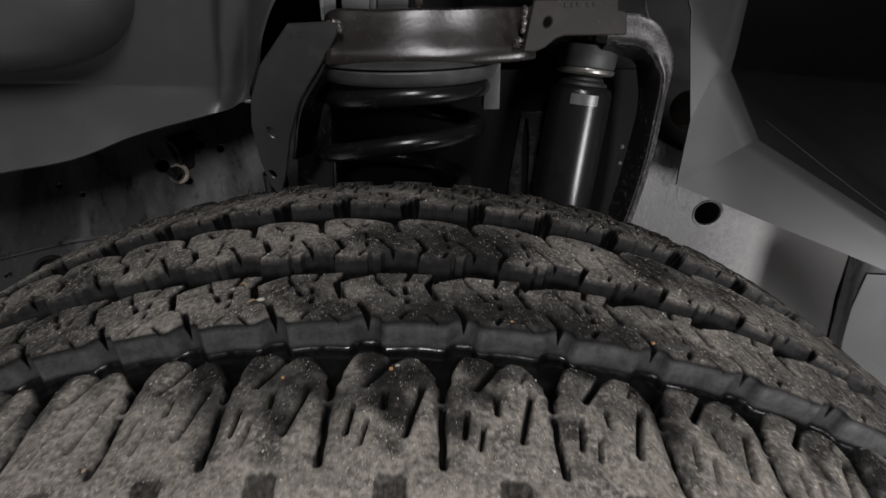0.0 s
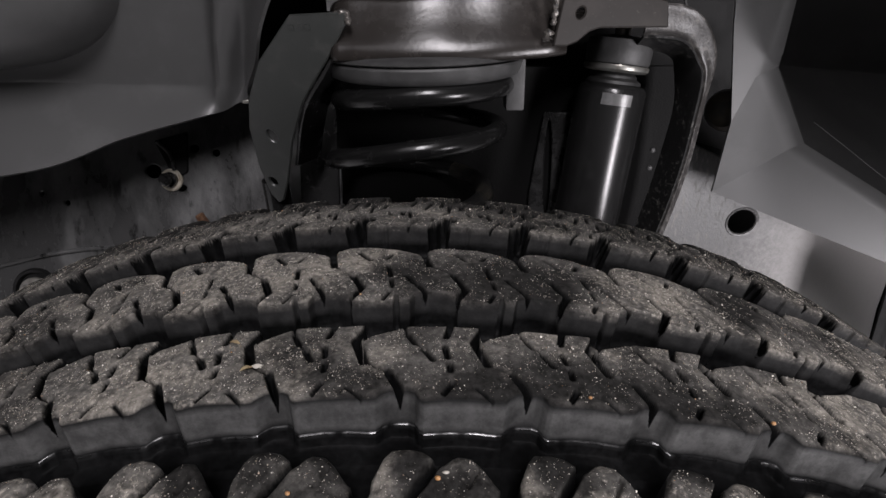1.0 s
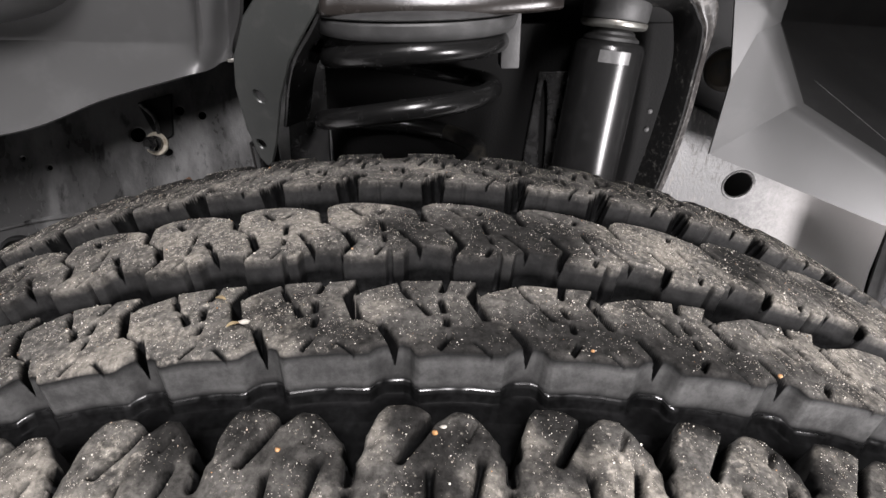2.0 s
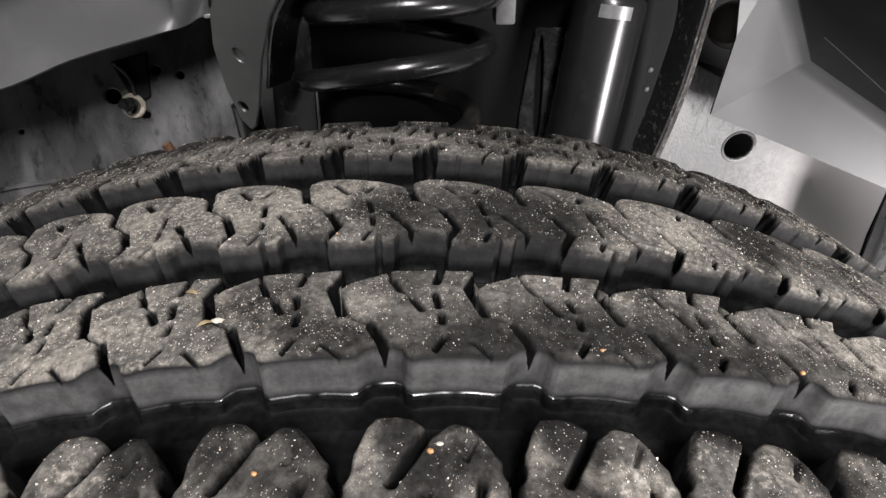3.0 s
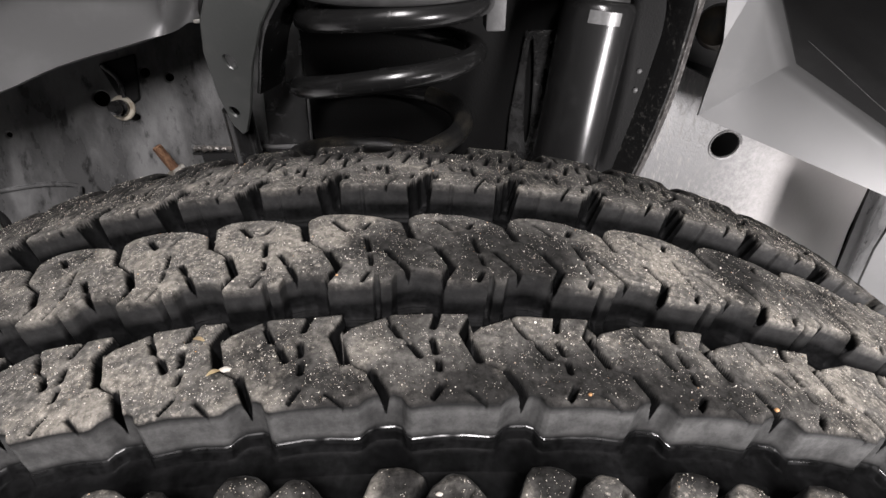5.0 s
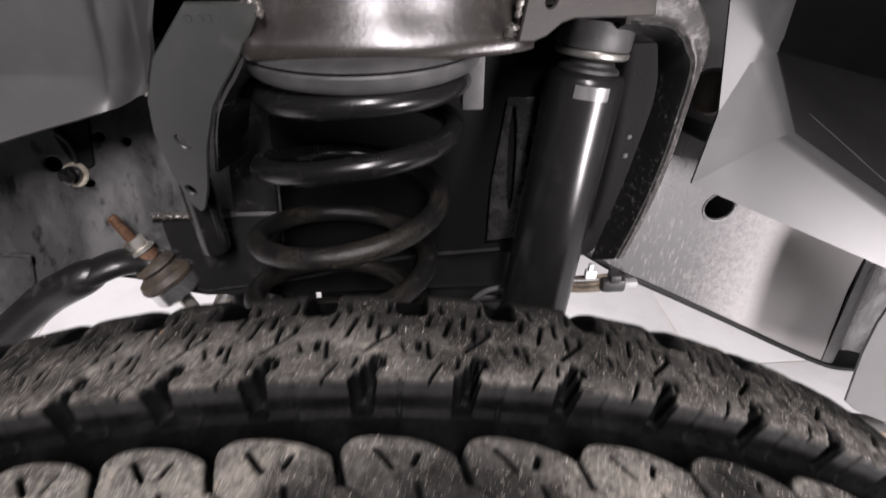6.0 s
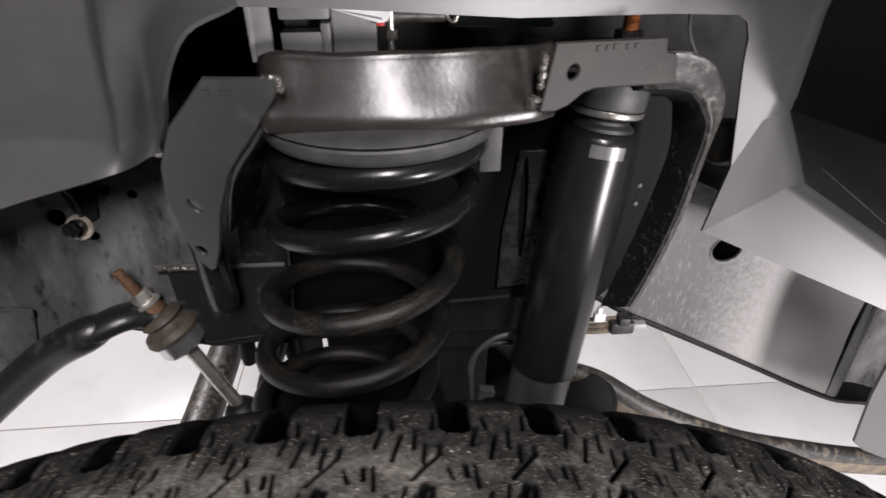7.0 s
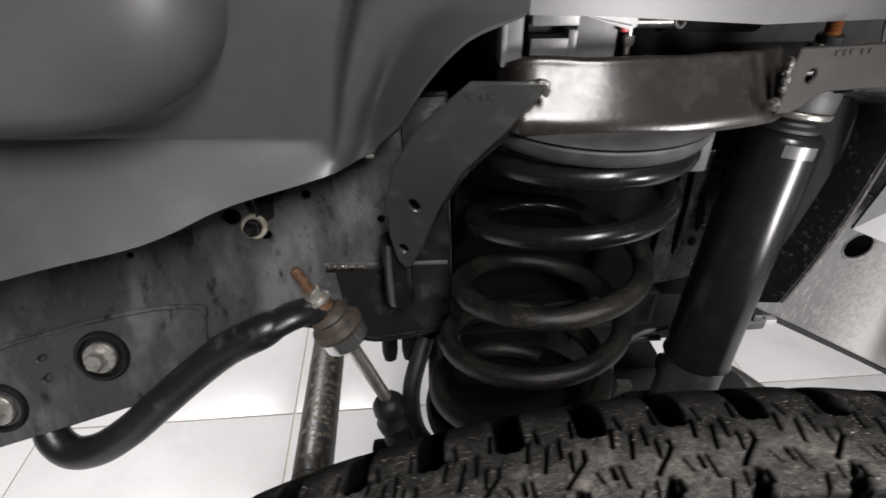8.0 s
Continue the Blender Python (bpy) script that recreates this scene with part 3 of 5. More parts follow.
def tyre_rubber():
    """Black rubber; sandy dust lies on the tops of the blocks (worn = 1). The grooves' shade and the light on their
    walls are in the colour.
    """
    m = bpy.data.materials.new("tyre_rubber")
    m.use_nodes = True
    t = m.node_tree
    b = t.nodes["Principled BSDF"]
    co = t.nodes.new("ShaderNodeTexCoord")
    at = t.nodes.new("ShaderNodeAttribute")
    at.attribute_name = "worn"

    def noise_mask(sc, lo, hi, detail=5.0, rough=0.6):
        n = t.nodes.new("ShaderNodeTexNoise")
        n.inputs["Scale"].default_value, n.inputs["Detail"].default_value, n.inputs["Roughness"].default_value = sc / SCALE, detail, rough
        t.links.new(co.outputs["Object"], n.inputs["Vector"])
        r = t.nodes.new("ShaderNodeMapRange")
        r.interpolation_type = "SMOOTHSTEP"
        r.inputs["From Min"].default_value, r.inputs["From Max"].default_value = lo, hi
        t.links.new(n.outputs[0], r.inputs[0])
        return r.outputs[0]

    def times(a, c):
        x = t.nodes.new("ShaderNodeMath")
        x.operation = "MULTIPLY"
        for s, v in ((x.inputs[0], a), (x.inputs[1], c)):
            if isinstance(v, float):
                s.default_value = v
            else:
                t.links.new(v, s)
        return x.outputs[0]

    def mix(f, a, c):
        x = t.nodes.new("ShaderNodeMix")
        x.data_type = "RGBA"
        t.links.new(f, x.inputs[0])
        for s, v in ((x.inputs[6], a), (x.inputs[7], c)):
            if isinstance(v, tuple):
                s.default_value = (*v, 1)
            else:
                t.links.new(v, s)
        return x.outputs[2]

    du = t.nodes.new("ShaderNodeAttribute")
    du.attribute_name = "dusty"

    def shifted(sc, lo, hi, gain, detail=6.0, rough=0.65):
        """A noise mask whose threshold moves with the gathered dust."""
        n = t.nodes.new("ShaderNodeTexNoise")
        n.inputs["Scale"].default_value, n.inputs["Detail"].default_value, n.inputs["Roughness"].default_value = sc / SCALE, detail, rough
        t.links.new(co.outputs["Object"], n.inputs["Vector"])
        a = t.nodes.new("ShaderNodeMath")
        a.operation = "MULTIPLY_ADD"
        a.inputs[1].default_value = gain
        t.links.new(du.outputs["Fac"], a.inputs[0])
        t.links.new(n.outputs[0], a.inputs[2])
        r = t.nodes.new("ShaderNodeMapRange")
        r.interpolation_type = "SMOOTHSTEP"
        r.inputs["From Min"].default_value, r.inputs["From Max"].default_value = lo + gain / 2, hi + gain / 2
        t.links.new(a.outputs[0], r.inputs[0])
        return times(r.outputs[0], at.outputs["Fac"])

    film = shifted(34, 0.30, 0.63, 0.50, 8.0)
    dust = shifted(60, 0.47, 0.75, 0.36, 9.0, 0.68)
    grit = shifted(500, 0.58, 0.72, 0.3, 4.0)
    # blacker than rubber: shade of the groove floors and sipes is included
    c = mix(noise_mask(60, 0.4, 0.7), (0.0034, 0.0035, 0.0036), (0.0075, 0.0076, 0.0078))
    wall_light = t.nodes.new("ShaderNodeAttribute")
    wall_light.attribute_name = "side"
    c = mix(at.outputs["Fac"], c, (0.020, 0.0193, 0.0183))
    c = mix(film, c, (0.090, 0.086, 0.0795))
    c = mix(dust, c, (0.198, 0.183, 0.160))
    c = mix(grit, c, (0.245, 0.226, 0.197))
    fine = t.nodes.new("ShaderNodeMapRange")
    fn = t.nodes.new("ShaderNodeTexNoise")
    fn.inputs["Scale"].default_value, fn.inputs["Detail"].default_value, fn.inputs["Roughness"].default_value = 540, 6.0, 0.7
    t.links.new(co.outputs["Object"], fn.inputs["Vector"])
    t.links.new(fn.outputs[0], fine.inputs[0])
    fine.inputs["From Min"].default_value, fine.inputs["From Max"].default_value = 0.34, 0.66
    fine.inputs["To Min"].default_value, fine.inputs["To Max"].default_value = 0.5, 1.55
    vm = t.nodes.new("ShaderNodeVectorMath")
    vm.operation = "SCALE"
    t.links.new(c, vm.inputs[0])
    t.links.new(fine.outputs[0], vm.inputs["Scale"])
    # paler grey for the walls: the light on them is put into the colour
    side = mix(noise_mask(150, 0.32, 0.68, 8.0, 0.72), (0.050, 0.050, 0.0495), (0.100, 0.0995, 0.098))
    t.links.new(mix(wall_light.outputs["Fac"], vm.outputs[0], side), b.inputs["Base Color"])
    b.inputs["Roughness"].default_value = 0.55
    b.inputs["Specular IOR Level"].default_value = 0.08
    r = t.nodes.new("ShaderNodeMapRange")
    r.inputs["To Min"].default_value, r.inputs["To Max"].default_value = 0.5, 0.8
    t.links.new(at.outputs["Fac"], r.inputs[0])
    we = t.nodes.new("ShaderNodeAttribute")
    we.attribute_name = "wet"
    wr = t.nodes.new("ShaderNodeMapRange")
    wr.inputs["To Min"].default_value, wr.inputs["To Max"].default_value = 1.0, 0.5
    t.links.new(we.outputs["Fac"], wr.inputs[0])
    t.links.new(times(r.outputs[0], wr.outputs[0]), b.inputs["Roughness"])
    ws = t.nodes.new("ShaderNodeMapRange")
    ws.inputs["To Min"].default_value, ws.inputs["To Max"].default_value = 0.04, 0.9
    t.links.new(we.outputs["Fac"], ws.inputs[0])
    t.links.new(ws.outputs[0], b.inputs["Specular IOR Level"])
    n1 = t.nodes.new("ShaderNodeTexNoise")
    n1.inputs["Scale"].default_value, n1.inputs["Detail"].default_value = 410, 8
    t.links.new(co.outputs["Object"], n1.inputs["Vector"])
    bp = t.nodes.new("ShaderNodeBump")
    bp.inputs["Strength"].default_value, bp.inputs["Distance"].default_value = 0.55, 0.0011
    rough_part = t.nodes.new("ShaderNodeMath")
    rough_part.operation = "MULTIPLY_ADD"
    rough_part.inputs[1].default_value = 0.35
    t.links.new(wall_light.outputs["Fac"], rough_part.inputs[0])
    t.links.new(at.outputs["Fac"], rough_part.inputs[2])
    t.links.new(times(n1.outputs[0], rough_part.outputs[0]), bp.inputs["Height"])
    t.links.new(bp.outputs[0], b.inputs["Normal"])
    return m


def ring(profile, mat, name, parent, sides=128, label=""):
    """A ring round the axle: profile of (y, radius)."""
    bm = bmesh.new()
    rows = [[bm.verts.new((RIM_X + r * math.sin(a), y, RIM_Z + r * math.cos(a))) for a in (2 * math.pi * k / sides for k in range(sides))] for y, r in profile]
    for r0, r1 in zip(rows, rows[1:]):
        for k in range(sides):
            bm.faces.new((r0[k], r0[(k + 1) % sides], r1[(k + 1) % sides], r1[k]))
    return part(name, bm, mat, parent, label)


def build_wheel():
    wheel = thing("wheel", "large off-road tyre with dusty sandy tread standing on tiles", "wheel")
    rubber = tyre_rubber()
    fine = np.arange(-0.52, 0.54, 0.00034 / CROWN)
    side = np.arange(0.54, 1.02, 0.0018 / CROWN)
    theta = np.concatenate([-side[::-1], fine[fine > -0.539], side])
    s = theta * CROWN
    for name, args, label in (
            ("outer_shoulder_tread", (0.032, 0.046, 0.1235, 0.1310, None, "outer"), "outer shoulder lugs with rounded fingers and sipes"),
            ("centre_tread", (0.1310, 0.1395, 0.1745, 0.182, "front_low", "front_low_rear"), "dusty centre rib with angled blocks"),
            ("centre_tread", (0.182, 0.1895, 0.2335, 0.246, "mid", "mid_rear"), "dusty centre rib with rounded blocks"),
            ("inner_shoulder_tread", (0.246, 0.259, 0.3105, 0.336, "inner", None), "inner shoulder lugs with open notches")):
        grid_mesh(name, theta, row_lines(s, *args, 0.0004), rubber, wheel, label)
    # the rest of the ring, out of sight, without the fine cuts
    rest = np.linspace(float(theta[-1]), 2 * math.pi + float(theta[0]), 160)
    grid_mesh("lower_tread", rest, np.repeat(np.linspace(0.032, 0.336, 60)[None], len(rest), 0), rubber, wheel)
    e0, e1 = float(crown(np.array(0.032))), float(crown(np.array(0.336)))
    ring([(0.032, e0), (0.024, e0 - 0.02), (0.014, 0.438), (0.016, 0.393), (0.034, 0.345), (0.05, 0.305), (0.062, 0.298)], rubber, "sidewall", wheel)
    ring([(0.336, e1), (0.341, e1 - 0.015), (0.346, 0.428), (0.342, 0.393), (0.32, 0.345), (0.304, 0.305), (0.292, 0.298)], rubber, "sidewall", wheel)
    ring([(0.05, 0.304), (0.052, 0.294), (0.08, 0.285), (0.1, 0.265), (0.25, 0.265), (0.29, 0.294), (0.303, 0.304)], black_paint, "rim", wheel)
    part("hub_face", lathe((RIM_X, 0.11, RIM_Z), (RIM_X, 0.1, RIM_Z), [(0, 0.27), (0.012, 0.265), (0.016, 0.06), (0.03, 0.055), (0.034, 0.03)], 48), black_paint, wheel)


def build_sand():
    """Grains of sand that lie on the blocks."""
    rng = np.random.default_rng(7)
    n = 210000
    s, y = rng.uniform(-0.27, 0.27, n), rng.uniform(0.04, 0.312, n)
    drop = tread_height(s, y)
    keep = (drop < np.where(y < 0.125, 1.2, 0.35)) & (rng.random(n) < 0.25 + 0.6 * spots(s, y))
    s, y = s[keep], y[keep]
    n = len(s)
    rad = np.clip(rng.lognormal(math.log(0.000098), 0.42, n), 0.00006, 0.00036)
    rad *= np.where(rng.random(n) < 0.02, 1.8, 1.0)
    th = s / CROWN
    r = crown(y) + rad * 0.35 - tread_height(s, y) * 0.001
    centre = np.stack([RIM_X + r * np.sin(th), y, RIM_Z + r * np.cos(th)], -1)
    base = np.array([(1, 0, 0), (-1, 0, 0), (0, 1, 0), (0, -1, 0), (0, 0, 1), (0, 0, -1)], float)
    turn = rng.normal(size=(n, 3, 3))
    turn = np.linalg.qr(turn)[0]
    stretch = rng.uniform(0.7, 1.3, (n, 1, 3))
    verts = centre[:, None] + np.einsum("vk,nkj->nvj", base, turn) * stretch * rad[:, None, None]
    tri = np.array([(0, 2, 4), (2, 1, 4), (1, 3, 4), (3, 0, 4), (2, 0, 5), (1, 2, 5), (3, 1, 5), (0, 3, 5)])
    faces = (np.arange(n)[:, None, None] * 6 + tri[None]).reshape(-1, 3)
    me = bpy.data.meshes.new("sand")
    verts = (verts + (0, 0, 0.19)) * SCALE
    me.from_pydata(verts.reshape(-1, 3).tolist(), [], faces.tolist())
    me.materials.append(sand_grain)
    tagged(new("sand", me), "loose pale sand grains scattered over the tyre tread", "sand", kind="stuff")


def on_tread(s, y, lift=0.0):
    """A point on top of the blocks, at arc s and place y across."""
    r = float(crown(np.array(y))) + lift
    return Vector((RIM_X + r * math.sin(s / CROWN), y, RIM_Z + r * math.cos(s / CROWN)))


def build_debris():
    rng = random.Random(5)
    for name, label, mat, bits in (
            ("stone_chip", "small white stone chip on the dusty tyre tread", stone_grain, ((-0.0312, 0.1547, 0.0014), (0.0303, 0.1152, 0.0007))),
            ("sand_pebble", "tiny orange pebble lying on the tyre tread", orange_grain, ((0.139, 0.1453, 0.0008), (0.0281, 0.1134, 0.0008), (-0.0111, 0.1094, 0.0007), (0.0762, 0.144, 0.0006)))):
        for s, y, r in bits:
            bm = bmesh.new()
            bmesh.ops.create_icosphere(bm, subdivisions=2, radius=1)
            sq = (1.3, 0.8, 0.45) if name == "stone_chip" else (1.0, 0.9, 0.8)
            q = on_tread(s, y, r * sq[2] * 0.5)
            for v in bm.verts:
                v.co = q + Vector([c * k * r * rng.uniform(0.8, 1.15) for c, k in zip(v.co, sq)])
            tagged(part(name, bm, mat, smooth=0 if name == "stone_chip" else 50), label, "pebble", "loose bits on the tread")
    for s, y, turn in ((-0.0345, 0.1537, 0.5), (-0.0424, 0.1672, -0.3)):
        q = on_tread(s, y, 0.0006)
        rows = [[q + Vector((math.cos(turn) * a - math.sin(turn) * b, math.sin(turn) * a + math.cos(turn) * b, 0.0006 * math.cos(a * 900))) for b in (-w, 0.0, w)] for a, w in ((-0.0020, 0.0002), (-0.0009, 0.0006), (0.0005, 0.0007), (0.0020, 0.0002))]
        tagged(part("leaf_scrap", sheet(rows, 0.0002, 2), dry_leaf), "dry tan scrap of leaf on the tyre tread", "leaf", "loose bits on the tread")


build_wheel()
build_sand()
build_debris()


# ---- suspension ----
def web(x, z, out=0.0):
    """A point on the leaning outer face of the frame rail."""
    return Vector((x, 0.672 + 0.35 * (z - 0.73) - out, z + 0.35 * out * 0.9))


WEB_N = Vector((0, -1, 0.35)).normalized()
LEAN_V = Vector((0, 0.35, 1)).length


def web_plate(points, holes, out, thick, rim=0.0015):
    """Sheet on the rail's face: points (x, z), holes (x, z, rx, rz, turn)."""
    o = web(0, 0.73, out)
    return plate([(x, (z - 0.73) * LEAN_V) for x, z in points], [(x, (z - 0.73) * LEAN_V, a, b, t) for x, z, a, b, t in holes], o, (1, 0, 0), (0, 0.35, 1), thick, rim)


def joined(*meshes):
    bm = meshes[0]
    for other in meshes[1:]:
        me = bpy.data.meshes.new("tmp")
        other.to_mesh(me)
        other.free()
        bm.from_mesh(me)
        bpy.data.meshes.remove(me)
    return bm


def beads(path, radius, count, seed):
    """An uneven weld seam along a path: one bead whose thickness and line waver."""
    rng = random.Random(seed)
    line = smooth_path(path, max(3, 2 * count // max(1, len(path) - 1)))
    rs, pts = [], []
    for i, q in enumerate(line):
        end = 0.35 if i in (0, len(line) - 1) else 1.0
        rs.append(radius * rng.uniform(0.75, 1.35) * end)
        pts.append(q + Vector((rng.uniform(-1, 1), rng.uniform(-0.3, 0.3), rng.uniform(-1, 1))) * radius * 0.3)
    return tube(pts, rs, 10)


def build_spring():
    spring = thing("coil_spring", "thick glossy black coil spring, its lower turns caked with brown dirt", "spring")
    levels = [0.8385, 0.7918, 0.7208, 0.6628, 0.6030, 0.553]
    path, n = [], 40
    for i in range(-int(0.75 * n), int(4.6 * n) + 1):
        a = i / n
        j = max(0, min(int(a), 4))
        f = max(0.0, a - j)
        z = levels[j] * (1 - f) + levels[j + 1] * f
        x0 = 0.009 - 0.20 * (0.848 - z)
        y0 = 0.581 - 0.147 * (0.841 - z)
        # the turns lean back
        z -= 0.0105 * min(1.0, max(0.0, a / 0.6)) * (1 - math.cos(2 * math.pi * a))
        path.append((x0 - 0.081 * math.sin(2 * math.pi * a), y0 - 0.081 * math.cos(2 * math.pi * a), z))
    cut = int(2.37 * n)
    part("upper_coil", tube(path[:cut + 1], 0.0096, 20), spring_black, spring)
    part("lower_coil", tube(path[cut:], 0.0096, 20), spring_dirty, spring, "lower turns caked with brown dirt")
    seat = thing("spring_isolator", "grey moulded rubber isolator ring on top of the spring", "isolator")
    c = (0.008, 0.586)
    part("upper_flange", lathe((*c, 0.8632), (*c, 0.9), [(0, 0.093), (0.0005, 0.0985), (0.0015, 0.0998), (0.0032, 0.0975), (0.0052, 0.091), (0.0066, 0.081), (0.0070, 0.07)], 80), isolator_rubber, seat)
    part("lower_ring", lathe((*c, 0.8465), (*c, 0.9), [(0, 0.078), (0.0005, 0.0905), (0.002, 0.0935), (0.007, 0.0965), (0.0135, 0.0985), (0.0153, 0.0978), (0.0158, 0.092)], 80), isolator_rubber, seat)
    part("locating_tab", box((0.086, 0.552, 0.814), (0.1035, 0.580, 0.866), width=0.002), isolator_rubber, seat)


def build_shock():
    shock = thing("shock_absorber", "glossy black shock absorber with grey rubber top bushing", "shock absorber")
    top, low = Vector((0.2025, 0.605, 0.8296)), Vector((0.1625, 0.569, 0.5275))
    d = (low - top).normalized()
    prof = [(0.0, 0.0257), (0.001, 0.0303), (0.0025, 0.0328), (0.006, 0.0346), (0.011, 0.0352), (0.02, 0.0352)]
    prof += [(0.02 + 0.232 * k / 6, 0.0352) for k in range(1, 7)] + [(0.258, 0.0366), (0.2595, 0.0358), (0.262, 0.033)]
    part("dust_tube", lathe(top, low, prof, 56), shock_black, shock)
    part("lower_body", lathe(top + d * 0.247, low + d, [(0, 0.033), (0.17, 0.033), (0.185, 0.03), (0.19, 0.02)], 44), shock_grey, shock, "scuffed dark grey lower body")
    part("rod", lathe(top + d * 0.006, top - d, [(0, 0.008), (0.08, 0.008)], 20), zinc, shock)
    part("bushing", lathe(top - d * 0.0185, top - d, [(0, 0.029), (0.001, 0.0315), (0.003, 0.0325), (0.016, 0.033), (0.024, 0.032), (0.028, 0.018)], 48), isolator_rubber, shock, "grey rubber bushing")
    part("cup_washer", lathe(top - d * 0.0115, top - d, [(0, 0.022), (0.0008, 0.030), (0.0025, 0.0325), (0.0055, 0.033), (0.007, 0.0325), (0.0072, 0.029)], 48), zinc_dark, shock, "zinc plated cup washer")
    part("lower_washer", lathe(top - d * 0.0, top - d, [(0, 0.028), (0.003, 0.0275), (0.006, 0.023), (0.0085, 0.0225), (0.0115, 0.019)], 40), black_rubber, shock)
    # sticker on the dust tube, rough paper with a dark outline
    side = d.cross(Vector((0.05, -1, 0))).normalized()
    front = side.cross(d).normalized()
    if front.y > 0:
        front = -front
    bm = bmesh.new()
    rows = []
    for h in (0.009, 0.0108, 0.0184, 0.0204):
        rows.append([bm.verts.new(top + d * h + (front * math.cos(a) + side * math.sin(a)) * 0.0356) for a in (radians(-17 + 50 * k / 8) for k in range(9))])
    for r0, r1 in zip(rows, rows[1:]):
        for k in range(8):
            bm.faces.new((r0[k], r0[k + 1], r1[k + 1], r1[k]))
    part("sticker", bm, sticker_film, shock, "small clear sticker")


def build_tower():
    tower = thing("spring_tower", "dark brown painted stamped steel spring tower with shiny dents", "suspension bracket")
    xs = [-0.078, -0.070, -0.058, -0.04, -0.02, 0.0, 0.025, 0.05, 0.075, 0.1, 0.122, 0.135]
    dent = [0.022, 0.003, 0.0, 0.0008, 0.0, -0.0008, 0.0, 0.0018, 0.0002, 0.0, 0.001, 0.004]
    rows = []
    for z, y, lift in ((0.902, 0.570, 0), (0.911, 0.546, 0), (0.9155, 0.534, 0.3), (0.9145, 0.5285, 0.8), (0.909, 0.526, 1.0), (0.897, 0.5195, 1.0), (0.886, 0.5125, 0.6), (0.877, 0.5075, 0.2), (0.8695, 0.506, 0), (0.8645, 0.509, 0), (0.8625, 0.525, 0), (0.864, 0.560, 0)):
        rows.append([(x, y + 1.1 * (x - 0.015) ** 2 + g * (lift if 0 < i < 11 else 1), z + (0.0005 * math.sin(x * 95) if z > 0.914 else 0) - (0.012 if i == 0 else 0.0035 if i == 1 else 0.0) * (z > 0.89) + 0.25 * (x - 0.02) ** 2 * (z < 0.88)) for i, (x, g) in enumerate(zip(xs, dent))])
    part("front_wall", sheet(rows, 0.003, 3), tower_paint, tower)
    o = Vector((0.132, 0.5195, 0.90))
    ex, ey = Vector((1, 0.16, 0)), Vector((0, 0.12, 1))
    outline = [(-0.012, -0.024), (-0.002, 0.022), (0.083, 0.0215), (0.0835, 0.012), (0.092, 0.010), (0.094, -0.0115), (0.03, -0.0105), (0.021, -0.013), (0.010, -0.021), (0.0, -0.0245)]
    gusset = part("gusset_plate", plate(outline, [(0.012, 0.002, 0.0038, 0.0050, -0.5)], o, ex, ey, 0.004), gusset_paint, tower)
    # unreadable stamping: plain raised bars
    exn = ex.normalized()
    nrm = exn.cross(ey).normalized()
    eyn = nrm.cross(exn)
    for u, v, w in ((0.030, 0.0165, 0.004), (0.0365, 0.0165, 0.003), (0.043, 0.017, 0.005), (0.052, 0.0165, 0.003), (0.059, 0.0165, 0.004)):
        q = o + exn * u + eyn * v
        part("stamped_mark", box((-w / 2, -0.0006, -0.0018), (w / 2, 0.0006, 0.0018), m=Matrix.Translation(q + nrm * 0.0003) @ Matrix((exn, -nrm, eyn)).transposed().to_4x4()), gusset_paint, gusset)
    part("weld_seam", beads([(0.1215, 0.5165, 0.917), (0.1205, 0.515, 0.905), (0.119, 0.513, 0.893)], 0.0022, 11, 3), weld_metal, tower, "bright lumpy weld seam")
    part("weld_blob", beads([(0.1175, 0.5125, 0.889), (0.113, 0.511, 0.881)], 0.0036, 6, 4), weld_metal, tower, "bright weld blob")
    part("corner_weld", beads([(-0.066, 0.512, 0.9045), (-0.054, 0.5085, 0.905), (-0.0535, 0.509, 0.896)], 0.0024, 9, 5), weld_metal, tower)
    # pressed arch that carries the shock: front flange, rolled inner edge, web turned back
    outer = [(0.212, 0.5507, 0.9056), (0.2317, 0.5504, 0.9069), (0.2474, 0.5511, 0.9038), (0.2635, 0.5541, 0.895), (0.277, 0.5598, 0.8808), (0.2868, 0.5657, 0.8637), (0.2895, 0.5683, 0.8467), (0.2885, 0.5712, 0.8265), (0.2882, 0.5747, 0.7995), (0.2874, 0.58, 0.7552), (0.2831, 0.5861, 0.7087), (0.2763, 0.5917, 0.6645), (0.2686, 0.595, 0.6293)]
    crease = [(0.212, 0.5554, 0.8817), (0.2297, 0.5559, 0.8808), (0.2442, 0.5566, 0.8789), (0.2544, 0.558, 0.8753), (0.265, 0.5613, 0.8664), (0.2715, 0.5627, 0.8568), (0.2785, 0.5644, 0.846), (0.2815, 0.5672, 0.8267), (0.2813, 0.5706, 0.7999), (0.2803, 0.5759, 0.7559), (0.2758, 0.582, 0.7096), (0.2688, 0.5876, 0.6657), (0.2609, 0.591, 0.6314)]
    inner = [(0.215, 0.5953, 0.8665), (0.232, 0.5955, 0.8655), (0.248, 0.596, 0.8628), (0.2603, 0.5971, 0.8548), (0.2643, 0.5988, 0.8434), (0.2679, 0.6008, 0.8297), (0.2706, 0.6027, 0.8149), (0.2717, 0.6054, 0.7938), (0.2694, 0.6088, 0.7648), (0.265, 0.6143, 0.7219), (0.2585, 0.6207, 0.6741), (0.2521, 0.6247, 0.6345), (0.2465, 0.625, 0.6071)]
    lines, webs = [], []
